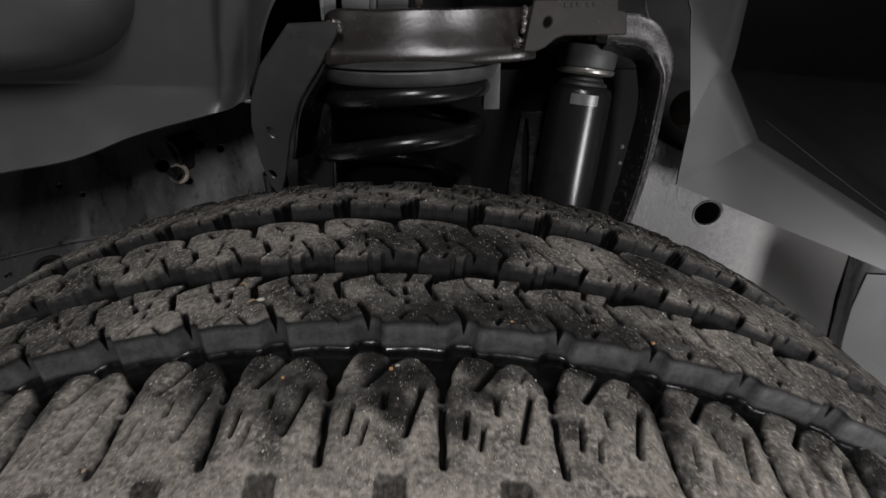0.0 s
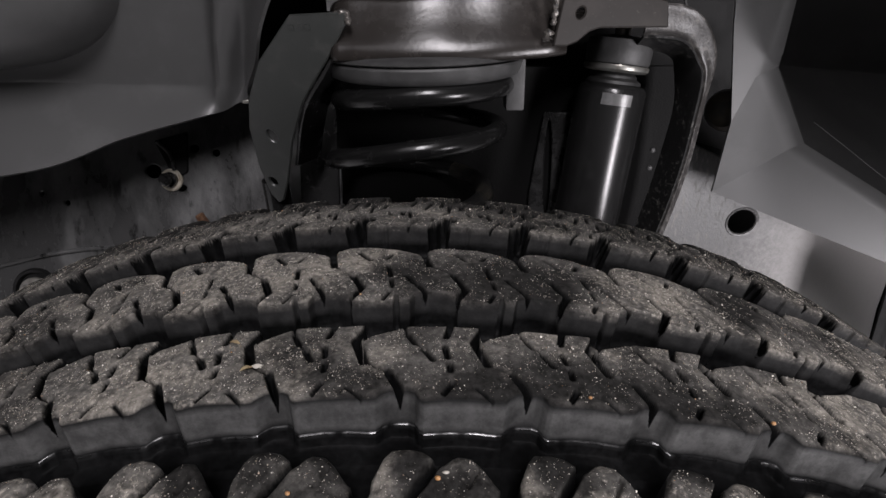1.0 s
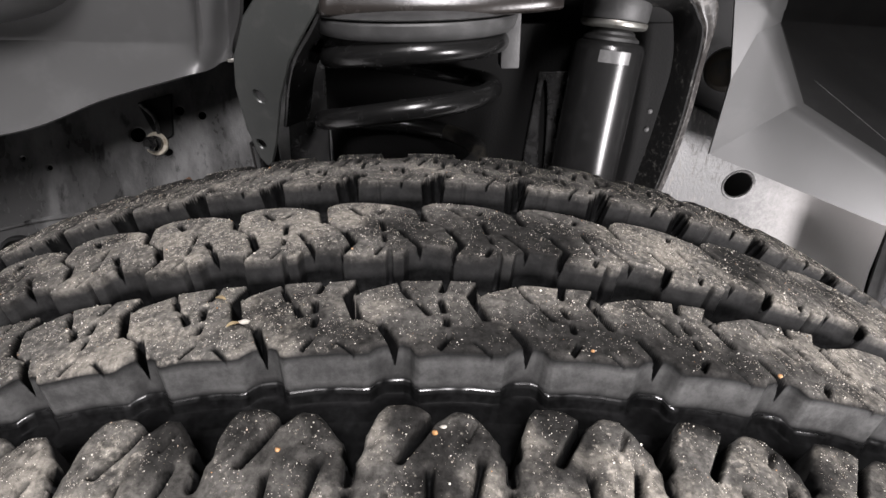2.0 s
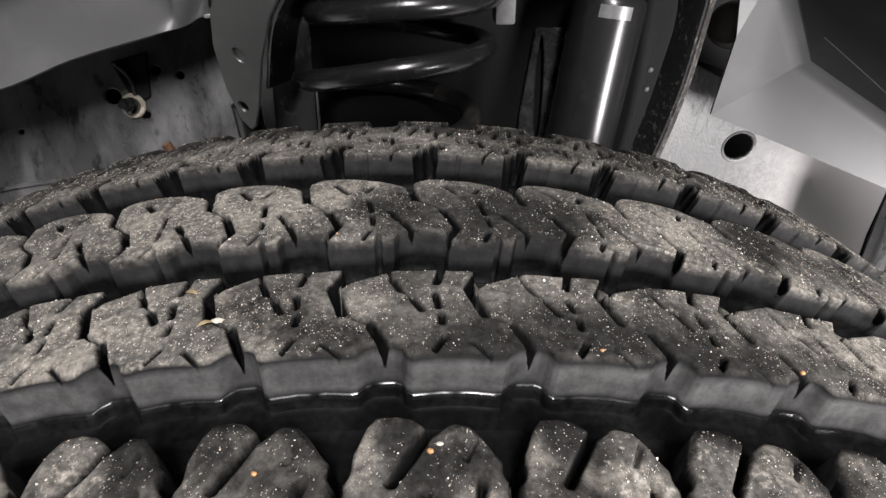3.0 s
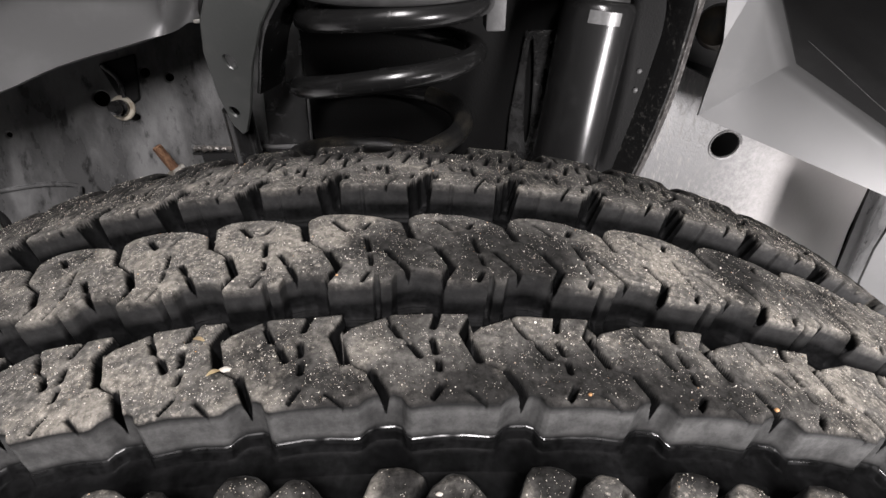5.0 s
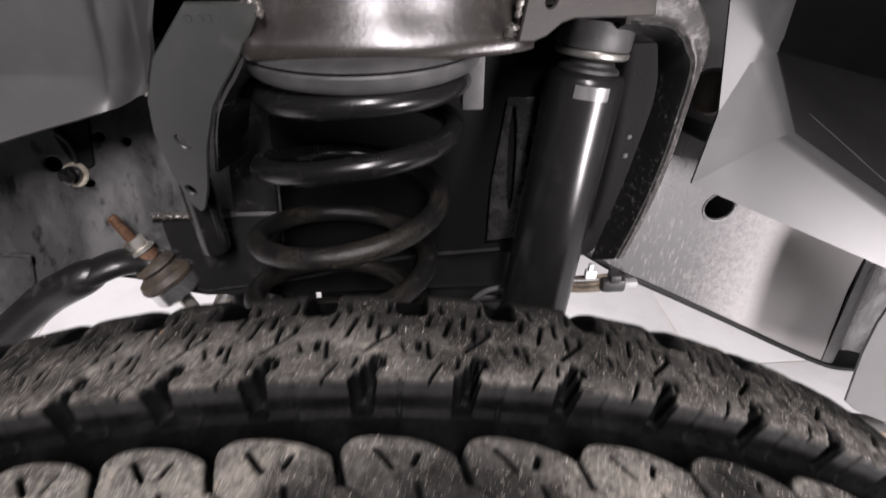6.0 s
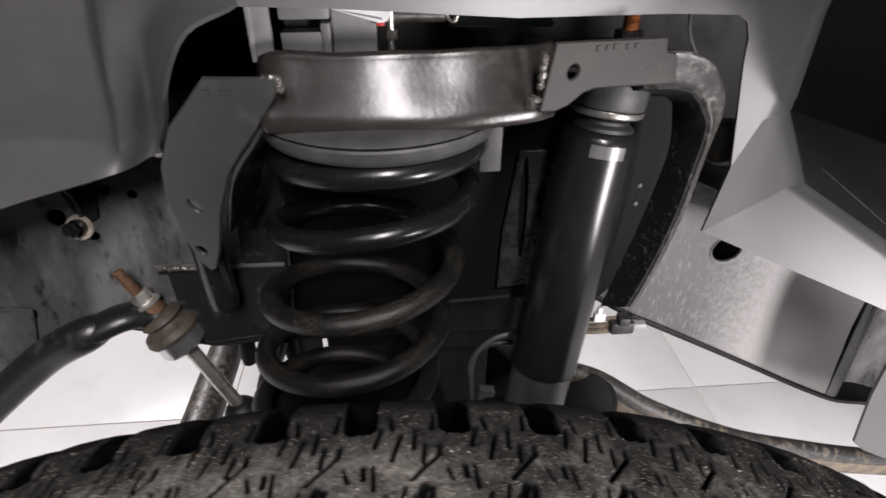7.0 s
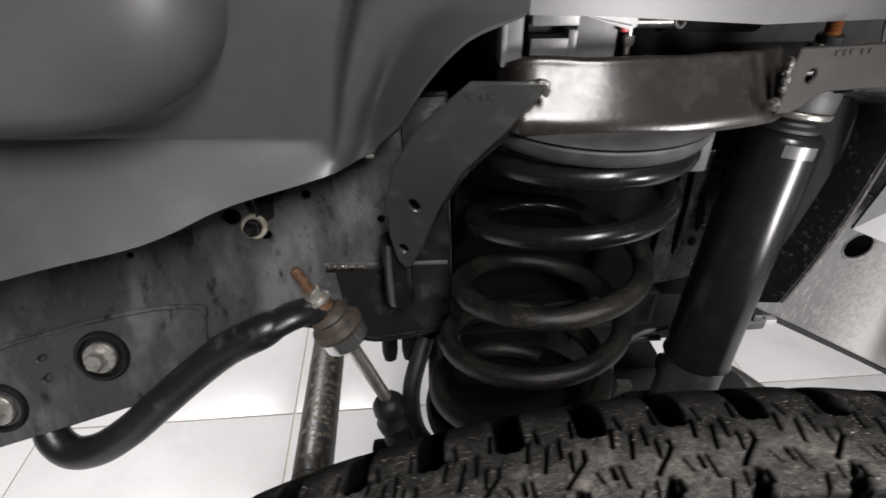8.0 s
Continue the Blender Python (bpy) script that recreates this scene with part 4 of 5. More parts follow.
    for o_, c_, i_ in zip(map(Vector, outer), map(Vector, crease), map(Vector, inner)):
        back = Vector((0, 0.03, -0.004))
        lines.append([o_ + back, o_ + back * 0.2, o_, o_.lerp(c_, 0.45), c_ + (o_ - c_) * 0.12, c_ + (i_ - c_) * 0.06])
        webs.append([c_ + (i_ - c_) * 0.04 + Vector((0, 0.001, 0)), c_ + (i_ - c_) * 0.22, c_.lerp(i_, 0.6), i_])
    arch = part("shock_arch", sheet(lines, 0.003, 4), arch_paint, tower, "dark pressed shock arch with pale scuffs")
    part("inner_face", sheet(webs, 0.003, 4), arch_inner, arch, "black inner face with pale scuffs")
    part("top_plate", box((0.128, 0.548, 0.894), (0.225, 0.63, 0.901), width=0.002), tower_paint, tower)
    br = thing("bracket", "satin dark grey steel bracket plate with two oval holes", "bracket")
    ex = Vector((0.051, -0.012, 0.002)).normalized()
    ey = Vector((0.04, -0.05, 0.18))
    o = Vector((-0.152, 0.571, 0.716))
    n = ex.cross(ey).normalized()
    ey2 = n.cross(ex)

    def uv(p):
        q = Vector(p) - o
        return (q.dot(ex), q.dot(ey2))
    outline = [uv(p) for p in ((-0.104, 0.517, 0.904), (-0.053, 0.505, 0.906), (-0.057, 0.508, 0.895), (-0.072, 0.517, 0.872), (-0.093, 0.53, 0.845), (-0.106, 0.535, 0.827), (-0.122, 0.55, 0.79), (-0.137, 0.561, 0.742), (-0.146, 0.569, 0.720), (-0.152, 0.571, 0.716), (-0.159, 0.570, 0.726), (-0.166, 0.562, 0.757), (-0.167, 0.55, 0.80), (-0.160, 0.545, 0.829), (-0.142, 0.533, 0.864))]
    h1, h2 = uv((-0.143, 0.551, 0.793)), uv((-0.153, 0.565, 0.742))
    face = part("plate", plate(outline, [(*h1, 0.0042, 0.0068, 0.5), (*h2, 0.0036, 0.0052, 0.5)], o, ex, ey, 0.004), bracket_paint, br)
    for u, w in ((0.066, 0.004), (0.075, 0.003), (0.081, 0.004)):
        q = o + ex * u + ey2 * 0.180
        part("stamped_mark", box((-w / 2, -0.0006, -0.002), (w / 2, 0.0006, 0.002), m=Matrix.Translation(q + n * 0.0003) @ Matrix((ex, -n, ey2)).transposed().to_4x4()), bracket_paint, face)
    back = [Vector(p) for p in ((-0.060, 0.515, 0.90), (-0.078, 0.525, 0.862), (-0.108, 0.542, 0.82), (-0.128, 0.565, 0.76))]
    part("return_flange", sheet([back, [p + Vector((0.012, 0.055, -0.006)) for p in back]], 0.003, 4), black_paint, br)
    part("bump_tube", lathe((-0.160, 0.595, 0.735), (-0.158, 0.598, 0.655), [(0, 0.0145), (0.07, 0.0148), (0.076, 0.014), (0.078, 0.011)], 28), black_paint, br, "short dark tube stub")


def build_frame():
    rail = thing("frame_rail", "black painted ladder frame rail with dried water stains and drilled holes", "frame rail")
    left = [(-0.95, 0.66), (-0.6, 0.70), (-0.25, 0.84), (-0.10, 0.84), (-0.10, 0.595), (-0.12, 0.592), (-0.19, 0.585), (-0.25, 0.603), (-0.33, 0.610), (-0.40, 0.585), (-0.6, 0.50), (-0.95, 0.42)]
    part("side_web", web_plate(left, [(-0.331, 0.7235, 0.0095, 0.0085, 0), (-0.253, 0.7435, 0.005, 0.0045, 0), (-0.2795, 0.749, 0.006, 0.005, 0), (-0.440, 0.689, 0.0035, 0.003, 0), (-0.297, 0.7035, 0.0055, 0.004, 0.3), (-0.470, 0.700, 0.0025, 0.0025, 0), (-0.175, 0.715, 0.004, 0.0035, 0)], 0.0, 0.004), rail_paint, rail)
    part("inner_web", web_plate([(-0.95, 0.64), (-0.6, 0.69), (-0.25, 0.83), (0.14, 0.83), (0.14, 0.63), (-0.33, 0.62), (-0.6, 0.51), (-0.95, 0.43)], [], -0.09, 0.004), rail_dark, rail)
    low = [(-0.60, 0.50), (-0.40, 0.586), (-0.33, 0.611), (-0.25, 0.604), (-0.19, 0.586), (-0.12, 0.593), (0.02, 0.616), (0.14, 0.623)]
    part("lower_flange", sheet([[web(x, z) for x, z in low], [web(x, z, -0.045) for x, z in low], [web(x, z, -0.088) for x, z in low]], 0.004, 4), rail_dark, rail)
    # gusset that carries the front bolts, its upper edge folded
    gus = [(-0.95, 0.50), (-0.70, 0.552), (-0.589, 0.600), (-0.528, 0.6165), (-0.46, 0.630), (-0.408, 0.636), (-0.372, 0.634), (-0.369, 0.626), (-0.371, 0.598), (-0.386, 0.560), (-0.40, 0.538), (-0.43, 0.531), (-0.467, 0.526), (-0.54, 0.507), (-0.613, 0.489), (-0.95, 0.40)]
    plate_ = part("front_gusset", web_plate(gus, [(-0.545, 0.588, 0.006, 0.003, 0.5), (-0.543, 0.566, 0.0065, 0.0035, 0.6)], 0.006, 0.005), rail_paint, rail)
    part("folded_edge", tube(smooth_path([web(x, z, 0.008) for x, z in gus[1:8]], 6), 0.0026, 8), rail_paint, plate_)
    for x, z, r in ((-0.482, 0.587, 0.0105), (-0.597, 0.536, 0.0105)):
        q = web(x, z, 0.006)
        part("bolt_recess", joined(lathe(q - WEB_N * 0.001, q + WEB_N, [(0, 0.029), (0.004, 0.0285), (0.0065, 0.0265), (0.006, 0.0235), (0.001, 0.022)], 44)), rail_dark, plate_)
        part("flange_bolt", hex_bolt(bmesh.new(), q + WEB_N * 0.002, WEB_N, r * 1.02, 0.019, 0.0175), zinc, plate_, "bright zinc flange bolt")
    # bolt with a pale washer and the clip slot above it
    q = web(-0.308, 0.7135, 0.001)
    clip = part("clip", lathe(q - WEB_N * 0.001, q + WEB_N, [(0, 0.0135), (0.003, 0.0138), (0.0045, 0.0125), (0.0045, 0.0092), (0.002, 0.009)], 28), clip_paint, rail, "pale worn metal clip ring")
    part("stud", joined(lathe(q + WEB_N * 0.001, q + WEB_N, [(0, 0.0092), (0.008, 0.0092), (0.0095, 0.0065), (0.013, 0.006), (0.015, 0.0078), (0.018, 0.0078), (0.020, 0.005), (0.024, 0.004)], 20)), black_paint, clip)
    part("slot_cover", web_plate([(-0.327, 0.758), (-0.285, 0.768), (-0.287, 0.722), (-0.297, 0.717), (-0.312, 0.728)], [], 0.003, 0.003), rail_dark, rail)
    part("slot_edge", tube(smooth_path([web(-0.322, 0.757, 0.004), web(-0.306, 0.742, 0.006), web(-0.303, 0.724, 0.005)], 5), 0.0022, 8), rail_paint, rail)
    # welded hook and seams under the bracket plate
    # the top bar's shine is put into a paler grey
    for z, x1, rad in ((0.6705, -0.105, 0.0032), (0.663, -0.12, 0.0024), (0.640, -0.13, 0.0022)):
        part("weld_bar", tube([(-0.238, 0.650, z), (-0.19, 0.649, z - 0.001), (x1, 0.648, z - 0.002)], rad, 10), dull_grey if z > 0.67 else black_paint, rail)
    part("weld_bead", beads([(-0.236, 0.6465, 0.6705), (-0.215, 0.646, 0.670), (-0.192, 0.6455, 0.6695)], 0.0030, 14, 8), weld_metal, rail, "bright lumpy weld bead")
    # its upper strip blackens the rail between bracket and spring
    part("hook_plate", web_plate([(-0.228, 0.664), (-0.150, 0.664), (-0.150, 0.835), (-0.102, 0.835), (-0.102, 0.597), (-0.19, 0.588), (-0.215, 0.60)], [], 0.004, 0.004), black_paint, rail, "glossy black plate with a strip running up")
    part("weld_patch", beads([web(-0.187, 0.812, 0.0), web(-0.183, 0.79, 0.0)], 0.005, 7, 11), weld_metal, rail)
    # rear part, dropping away under the cab
    right = [(0.135, 0.80), (0.30, 0.76), (0.45, 0.69), (0.637, 0.62), (0.637, 0.50), (0.645, 0.42), (0.653, 0.36), (0.587, 0.394), (0.483, 0.452), (0.352, 0.523), (0.305, 0.548), (0.25, 0.585), (0.135, 0.605)]
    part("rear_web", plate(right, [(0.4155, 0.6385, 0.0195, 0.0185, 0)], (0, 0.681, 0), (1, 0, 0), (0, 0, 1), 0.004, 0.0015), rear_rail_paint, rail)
    rows = []
    for dx, y in ((-0.003, 0.6835), (0.010, 0.6845), (0.022, 0.690), (0.034, 0.702), (0.046, 0.715), (0.065, 0.722), (0.12, 0.724), (0.28, 0.724), (0.45, 0.724)):
        rows.append([(0.637 + dx, y, 0.63 - 0.3 * dx), (0.645 + dx, y, 0.49 - 0.35 * dx), (0.653 + dx, y, 0.361 - 0.38 * dx)])
    part("rear_bend", sheet(rows, 0.004, 3), rail_paint, rail)
    ring_path = [(0.4155 + 0.0205 * math.cos(a), 0.683, 0.6385 + 0.0195 * math.sin(a)) for a in (2 * math.pi * k / 24 for k in range(25))]
    part("hole_rim", tube(ring_path, 0.0028, 8, cap=False), rear_rail_paint, rail)
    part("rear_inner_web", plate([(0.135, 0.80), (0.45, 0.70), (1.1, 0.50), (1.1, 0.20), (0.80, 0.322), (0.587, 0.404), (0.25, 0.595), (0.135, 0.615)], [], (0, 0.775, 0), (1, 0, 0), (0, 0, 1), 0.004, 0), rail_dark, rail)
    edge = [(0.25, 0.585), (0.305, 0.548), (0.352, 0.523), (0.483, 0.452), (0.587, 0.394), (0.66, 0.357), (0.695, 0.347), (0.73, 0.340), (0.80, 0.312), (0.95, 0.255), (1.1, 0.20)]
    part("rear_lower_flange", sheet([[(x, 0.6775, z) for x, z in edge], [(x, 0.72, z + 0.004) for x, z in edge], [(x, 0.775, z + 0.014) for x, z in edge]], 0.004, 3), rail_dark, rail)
    part("rear_lower_lip", tube(smooth_path([(x, 0.679, z + 0.001) for x, z in edge], 4), 0.0024, 8), rail_dark, rail)
    # sheet widened behind spring and shock, blackened for the cavity's shade
    part("spring_bucket", plate([(-0.098, 0.845), (0.315, 0.84), (0.312, 0.72), (0.285, 0.63), (0.25, 0.592), (0.02, 0.612), (-0.098, 0.60)], [], (0, 0.655, 0), (1, 0, 0), (0, 0, 1), 0.004), bucket_shade_paint, rail)
    for x, z in ((0.274, 0.744), (0.2735, 0.7225)):
        part("rivet", lathe((x, 0.656, z), (x, 0.5, z), [(0, 0.0032), (0.002, 0.003), (0.003, 0.0015)], 12), dull_grey, rail)
    slots = [(0.148, 0.7255, 0.0045, 0.060, 0.02), (0.1675, 0.7255, 0.0042, 0.0285, 0.10), (0.1705, 0.772, 0.0042, 0.0095, 0), (0.1668, 0.685, 0.0042, 0.005, 0)]
    part("side_bracket", plate([(0.140, 0.7935), (0.188, 0.7925), (0.186, 0.640), (0.174, 0.634), (0.126, 0.626), (0.128, 0.70)], slots, (0, 0.642, 0), (1, 0, 0), (0, 0, 1), 0.003), pitted_paint, rail, "dark slotted side bracket with pitted paint")


def build_liner():
    left = thing("fender_liner", "matt grey plastic front fender liner with a moulded bulge", "fender liner", "fender liners")
    rows = [
        [(-0.95, 0.47, 0.655), (-0.70, 0.50, 0.70), (-0.474, 0.532, 0.750), (-0.369, 0.552, 0.765), (-0.301, 0.571, 0.787), (-0.203, 0.594, 0.8115), (-0.188, 0.598, 0.817), (-0.176, 0.600, 0.822)],
        [(-0.95, 0.56, 0.825), (-0.70, 0.58, 0.83), (-0.474, 0.594, 0.833), (-0.369, 0.596, 0.832), (-0.301, 0.598, 0.831), (-0.200, 0.589, 0.830), (-0.178, 0.601, 0.834), (-0.1656, 0.581, 0.837)],
        [(-0.95, 0.57, 0.846), (-0.70, 0.59, 0.846), (-0.474, 0.600, 0.846), (-0.369, 0.600, 0.845), (-0.301, 0.600, 0.844), (-0.196, 0.587, 0.846), (-0.173, 0.597, 0.854), (-0.148, 0.558, 0.862)],
        [(-0.95, 0.57, 0.87), (-0.70, 0.59, 0.87), (-0.474, 0.600, 0.87), (-0.369, 0.600, 0.87), (-0.301, 0.598, 0.87), (-0.191, 0.582, 0.875), (-0.164, 0.584, 0.885), (-0.134, 0.540, 0.894)],
        [(-0.95, 0.56, 0.92), (-0.70, 0.58, 0.92), (-0.474, 0.593, 0.92), (-0.369, 0.593, 0.92), (-0.301, 0.590, 0.92), (-0.180, 0.570, 0.92), (-0.146, 0.560, 0.923), (-0.106, 0.516, 0.931)],
        [(-0.95, 0.55, 0.97), (-0.70, 0.57, 0.97), (-0.474, 0.583, 0.97), (-0.369, 0.583, 0.97), (-0.301, 0.580, 0.97), (-0.167, 0.558, 0.960), (-0.120, 0.541, 0.952), (-0.070, 0.508, 0.949)],
        [(-0.95, 0.50, 1.15), (-0.70, 0.53, 1.15), (-0.474, 0.545, 1.15), (-0.369, 0.547, 1.15), (-0.301, 0.547, 1.15), (-0.13, 0.532, 1.15), (-0.10, 0.530, 1.15), (-0.070, 0.505, 1.15)]]
    # flat of the panel up to the foot of the narrow rib
    rows = [q[:5] + [(q[5][0] - 0.020, q[4][1] * 0.7 + q[5][1] * 0.3 + 0.003, q[5][2] - (0.006 if k == 0 else 0))] + q[5:] for k, q in enumerate(rows)]
    # even rows between the moulded edge and the top
    a, c = rows[5], rows.pop()
    rows += [[tuple(Vector(p).lerp(Vector(q), f)) for p, q in zip(a, c)] for f in (0.08, 0.2, 0.38, 0.6, 0.8, 1.0)]
    part("panel", sheet(rows, 0.003, 5), liner_plastic, left)
    bm = bmesh.new()
    bmesh.ops.create_uvsphere(bm, u_segments=64, v_segments=40, radius=1)
    for v in bm.verts:
        p = v.co.copy()
        e = 0.72
        p = Vector([math.copysign(abs(c) ** e, c) for c in p])
        v.co = Vector((-0.455, 0.600, 0.985)) + Vector((p.x * 0.188, p.y * 0.100, p.z * 0.130))
    part("bulge", bm, liner_plastic, left, "rounded bulge")
    part("push_clip", box((-0.182, 0.595, 0.8170), (-0.175, 0.600, 0.8210), width=0.0012), zinc, left, "small bright metal clip")

    right = thing("fender_liner", "matt grey plastic rear fender liner with a deep recessed pocket", "fender liner", "fender liners")
    pts = dict(A=(0.341, 0.631, 0.700), B=(0.425, 0.628, 0.757), C=(0.359, 0.597, 0.842), D=(0.372, 0.597, 0.925), E=(0.385, 0.58, 1.15), L1=(0.331, 0.601, 0.79), L2=(0.315, 0.602, 0.885), L2b=(0.312, 0.601, 0.906), L3=(0.306, 0.600, 0.918), L3b=(0.296, 0.599, 0.924), L4=(0.238, 0.593, 0.9265), L5=(0.104, 0.535, 0.9356), L6=(-0.016, 0.512, 0.9465), L7=(-0.070, 0.508, 0.949), T7=(-0.070, 0.505, 1.15), R1=(0.72, 0.505, 0.562), R2=(0.72, 0.508, 0.578), O1=(0.78, 0.24, 0.60), O2=(0.41, 0.26, 0.87), O3=(0.40, 0.26, 1.15))
    bm = bmesh.new()
    v = {k: bm.verts.new(p) for k, p in pts.items()}
    for f in ("A B C L1", "L1 C D L2", "L2 D E L2b", "L2b E L3", "L3 E L3b", "L3b E L4", "L4 E T7 L5", "L5 T7 L6", "L6 T7 L7", "A R1 R2 B", "B R2 C", "C R2 O2", "R2 O1 O2", "C O2 O3 E D"):
        bm.faces.new([v[k] for k in f.split()])
    soft = [e for e in bm.edges if {p for p, q in v.items() if q in e.verts} in ({"B", "C"}, {"C", "D"}, {"D", "E"}, {"B", "R2"})]
    bmesh.ops.bevel(bm, geom=soft, offset=0.014, segments=8, profile=0.5, affect="EDGES")
    # the recess behind the ridge is a separate piece, its shade put into the colour
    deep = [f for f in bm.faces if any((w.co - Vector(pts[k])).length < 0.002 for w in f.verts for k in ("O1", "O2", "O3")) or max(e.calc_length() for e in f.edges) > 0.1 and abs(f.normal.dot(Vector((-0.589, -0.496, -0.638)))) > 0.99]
    pocket_mesh = bmesh.new()
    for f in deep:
        pocket_mesh.faces.new([pocket_mesh.verts.new(w.co) for w in f.verts])
    bmesh.ops.remove_doubles(pocket_mesh, verts=pocket_mesh.verts, dist=1e-5)
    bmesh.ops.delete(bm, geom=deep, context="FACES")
    bmesh.ops.recalc_face_normals(bm, faces=bm.faces)
    bmesh.ops.solidify(bm, geom=list(bm.faces), thickness=0.003)
    part("panel", bm, liner_plastic, right, smooth=14)
    bmesh.ops.recalc_face_normals(pocket_mesh, faces=pocket_mesh.faces)
    bmesh.ops.solidify(pocket_mesh, geom=list(pocket_mesh.faces), thickness=0.003)
    pocket_part = part("shaded_pocket", pocket_mesh, shaded_pocket_plastic, right, "recessed liner pocket, darkened for its shade", smooth=60)
    # thin pale tube added along the fold to draw its highlight
    fold = [Vector(q) + Vector((-0.589, -0.496, -0.638)) * 0.0034 for q in ((0.417, 0.5933, 0.7914), (0.4395, 0.5874, 0.7752), (0.4645, 0.581, 0.7571), (0.4901, 0.5745, 0.7385), (0.5142, 0.5677, 0.7216), (0.60, 0.5432, 0.662))]
    part("fold_highlight", tube(smooth_path(fold, 4), [0.0002] + [0.00038] * 19 + [0.0002], 8), dull_grey, pocket_part, "pale line drawn as the fold's highlight")
    part("lower_flap", plate([(0.0, 0.0), (0.002, -0.046), (0.013, -0.126), (0.03, -0.140), (0.2, -0.20), (0.2, 0.06), (0.004, 0.05)], [], (0.555, 0.551, 0.559), (1, -0.25, 0), (0, 0, 1), 0.004), liner_plastic, right)
    bay = thing("engine_bay_panel", "dark inner fender sheet metal behind the suspension", "body panel")
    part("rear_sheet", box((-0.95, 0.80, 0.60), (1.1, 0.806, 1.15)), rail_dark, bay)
    # unseen sheets over the bay, added to block lamp light from above
    part("top_light_block", box((-0.95, 0.36, 1.151), (1.1, 0.806, 1.156)), rail_dark, bay)
    part("top_light_block", box((-0.95, 0.315, 1.15), (0.0, 0.359, 1.156)), rail_dark, bay)
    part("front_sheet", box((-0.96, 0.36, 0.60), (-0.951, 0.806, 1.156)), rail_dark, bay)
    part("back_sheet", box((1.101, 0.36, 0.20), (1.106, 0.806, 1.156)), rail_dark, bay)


def build_bay_parts():
    unit = thing("control_unit", "grey boxed control unit behind the spring tower", "electronic unit")
    part("case", box((-0.0215, 0.558, 0.905), (0.010, 0.60, 0.950), width=0.003), grey_part, unit)
    frame_ = part("connector_frame", joined(box((-0.056, 0.552, 0.9325), (-0.022, 0.585, 0.950), width=0.0012), box((-0.056, 0.552, 0.905), (-0.0285, 0.585, 0.9245), width=0.0012), box((-0.0285, 0.5525, 0.905), (-0.022, 0.585, 0.930), width=0.0012)), bracket_light, unit)
    part("recess", box((-0.055, 0.566, 0.922), (-0.028, 0.585, 0.935)), black_hole, frame_)
    part("side_bracket", joined(box((-0.0745, 0.552, 0.905), (-0.062, 0.556, 0.952), width=0.0012), box((-0.0775, 0.550, 0.905), (-0.0735, 0.568, 0.952), width=0.0012)), grey_part, unit)
    lever = part("lever", plate([(0.0, 0.0), (0.028, -0.0012), (0.046, -0.0028), (0.0475, -0.007), (0.0455, -0.011), (0.040, -0.0118), (0.02, -0.006)], [], (-0.028, 0.547, 0.9425), (1, 0, 0), (0, 0.1, 1), 0.004), white_plastic, unit, "white plastic locking lever")
    part("slot", plate([(0.014, -0.0032), (0.042, -0.0085), (0.0425, -0.0097), (0.022, -0.0055)], [], (-0.028, 0.5462, 0.9425), (1, 0, 0), (0, 0.1, 1), 0.001, 0), grey_part, lever)
    part("red_tab", box((0.010, 0.552, 0.9275), (0.0155, 0.558, 0.931), width=0.001), red_plastic, unit, "small red tab")
    fit_ = thing("pipe_fitting", "bright metal pipe fitting in the engine bay", "pipe fitting")
    part("pipe", tube(smooth_path([(0.0195, 0.562, 0.955), (0.0197, 0.562, 0.935), (0.020, 0.562, 0.91)], 5), 0.0024, 12), zinc, fit_)
    part("nut", hex_bolt(bmesh.new(), (0.020, 0.562, 0.926), (0, 0, -1), 0.0042, 0.010), zinc, fit_)
    rail_ = thing("pipe", "dull grey-green canister and pipe in the engine bay", "pipe")
    part("canister", tube([(0.067, 0.618, 0.930), (0.15, 0.618, 0.929)], 0.0165, 24), canister_paint, rail_)
    part("pipe_end", joined(tube([(0.026, 0.58, 0.9295), (0.060, 0.582, 0.929)], 0.0052, 16), tube([(0.022, 0.58, 0.9295), (0.027, 0.58, 0.9295)], 0.0062, 16)), zinc_dark, rail_)
    part("hook", tube(smooth_path([(0.060, 0.578, 0.936), (0.0615, 0.577, 0.928), (0.066, 0.577, 0.9255), (0.069, 0.578, 0.929)], 5), 0.0016, 8), zinc, rail_)
    part("label", box((0.147, 0.60, 0.92), (0.1505, 0.604, 0.95), width=0.0006), white_plastic, rail_)
    stud = thing("shock_stud", "rusty orange threaded stud with its nut above the shock", "stud")
    bm = bmesh.new()
    prof = []
    for k in range(30):
        prof += [(k * 0.0013, 0.0058), (k * 0.0013 + 0.0007, 0.0066)]
    part("thread", lathe((0.212, 0.602, 0.908), (0.213, 0.604, 0.96), prof, 20), orange_rust, stud)
    part("nut", hex_bolt(bm, (0.211, 0.601, 0.903), (0, 0, 1), 0.0115, 0.010), black_paint, stud)
    wire = thing("wire", "thin grey wire by the liner edge", "cable")
    part("cable", tube(smooth_path([(0.262, 0.61, 0.93), (0.268, 0.61, 0.905), (0.285, 0.612, 0.88), (0.306, 0.615, 0.858)], 6), 0.0014, 8), dull_grey, wire)
    can = thing("canister", "dull bronze canister end behind the arch", "canister")
    part("end", lathe((0.365, 0.67, 0.785), (0.34, 0.64, 0.795), [(0, 0.024), (0.02, 0.024), (0.03, 0.02), (0.034, 0.012)], 28), bronze_paint, can)


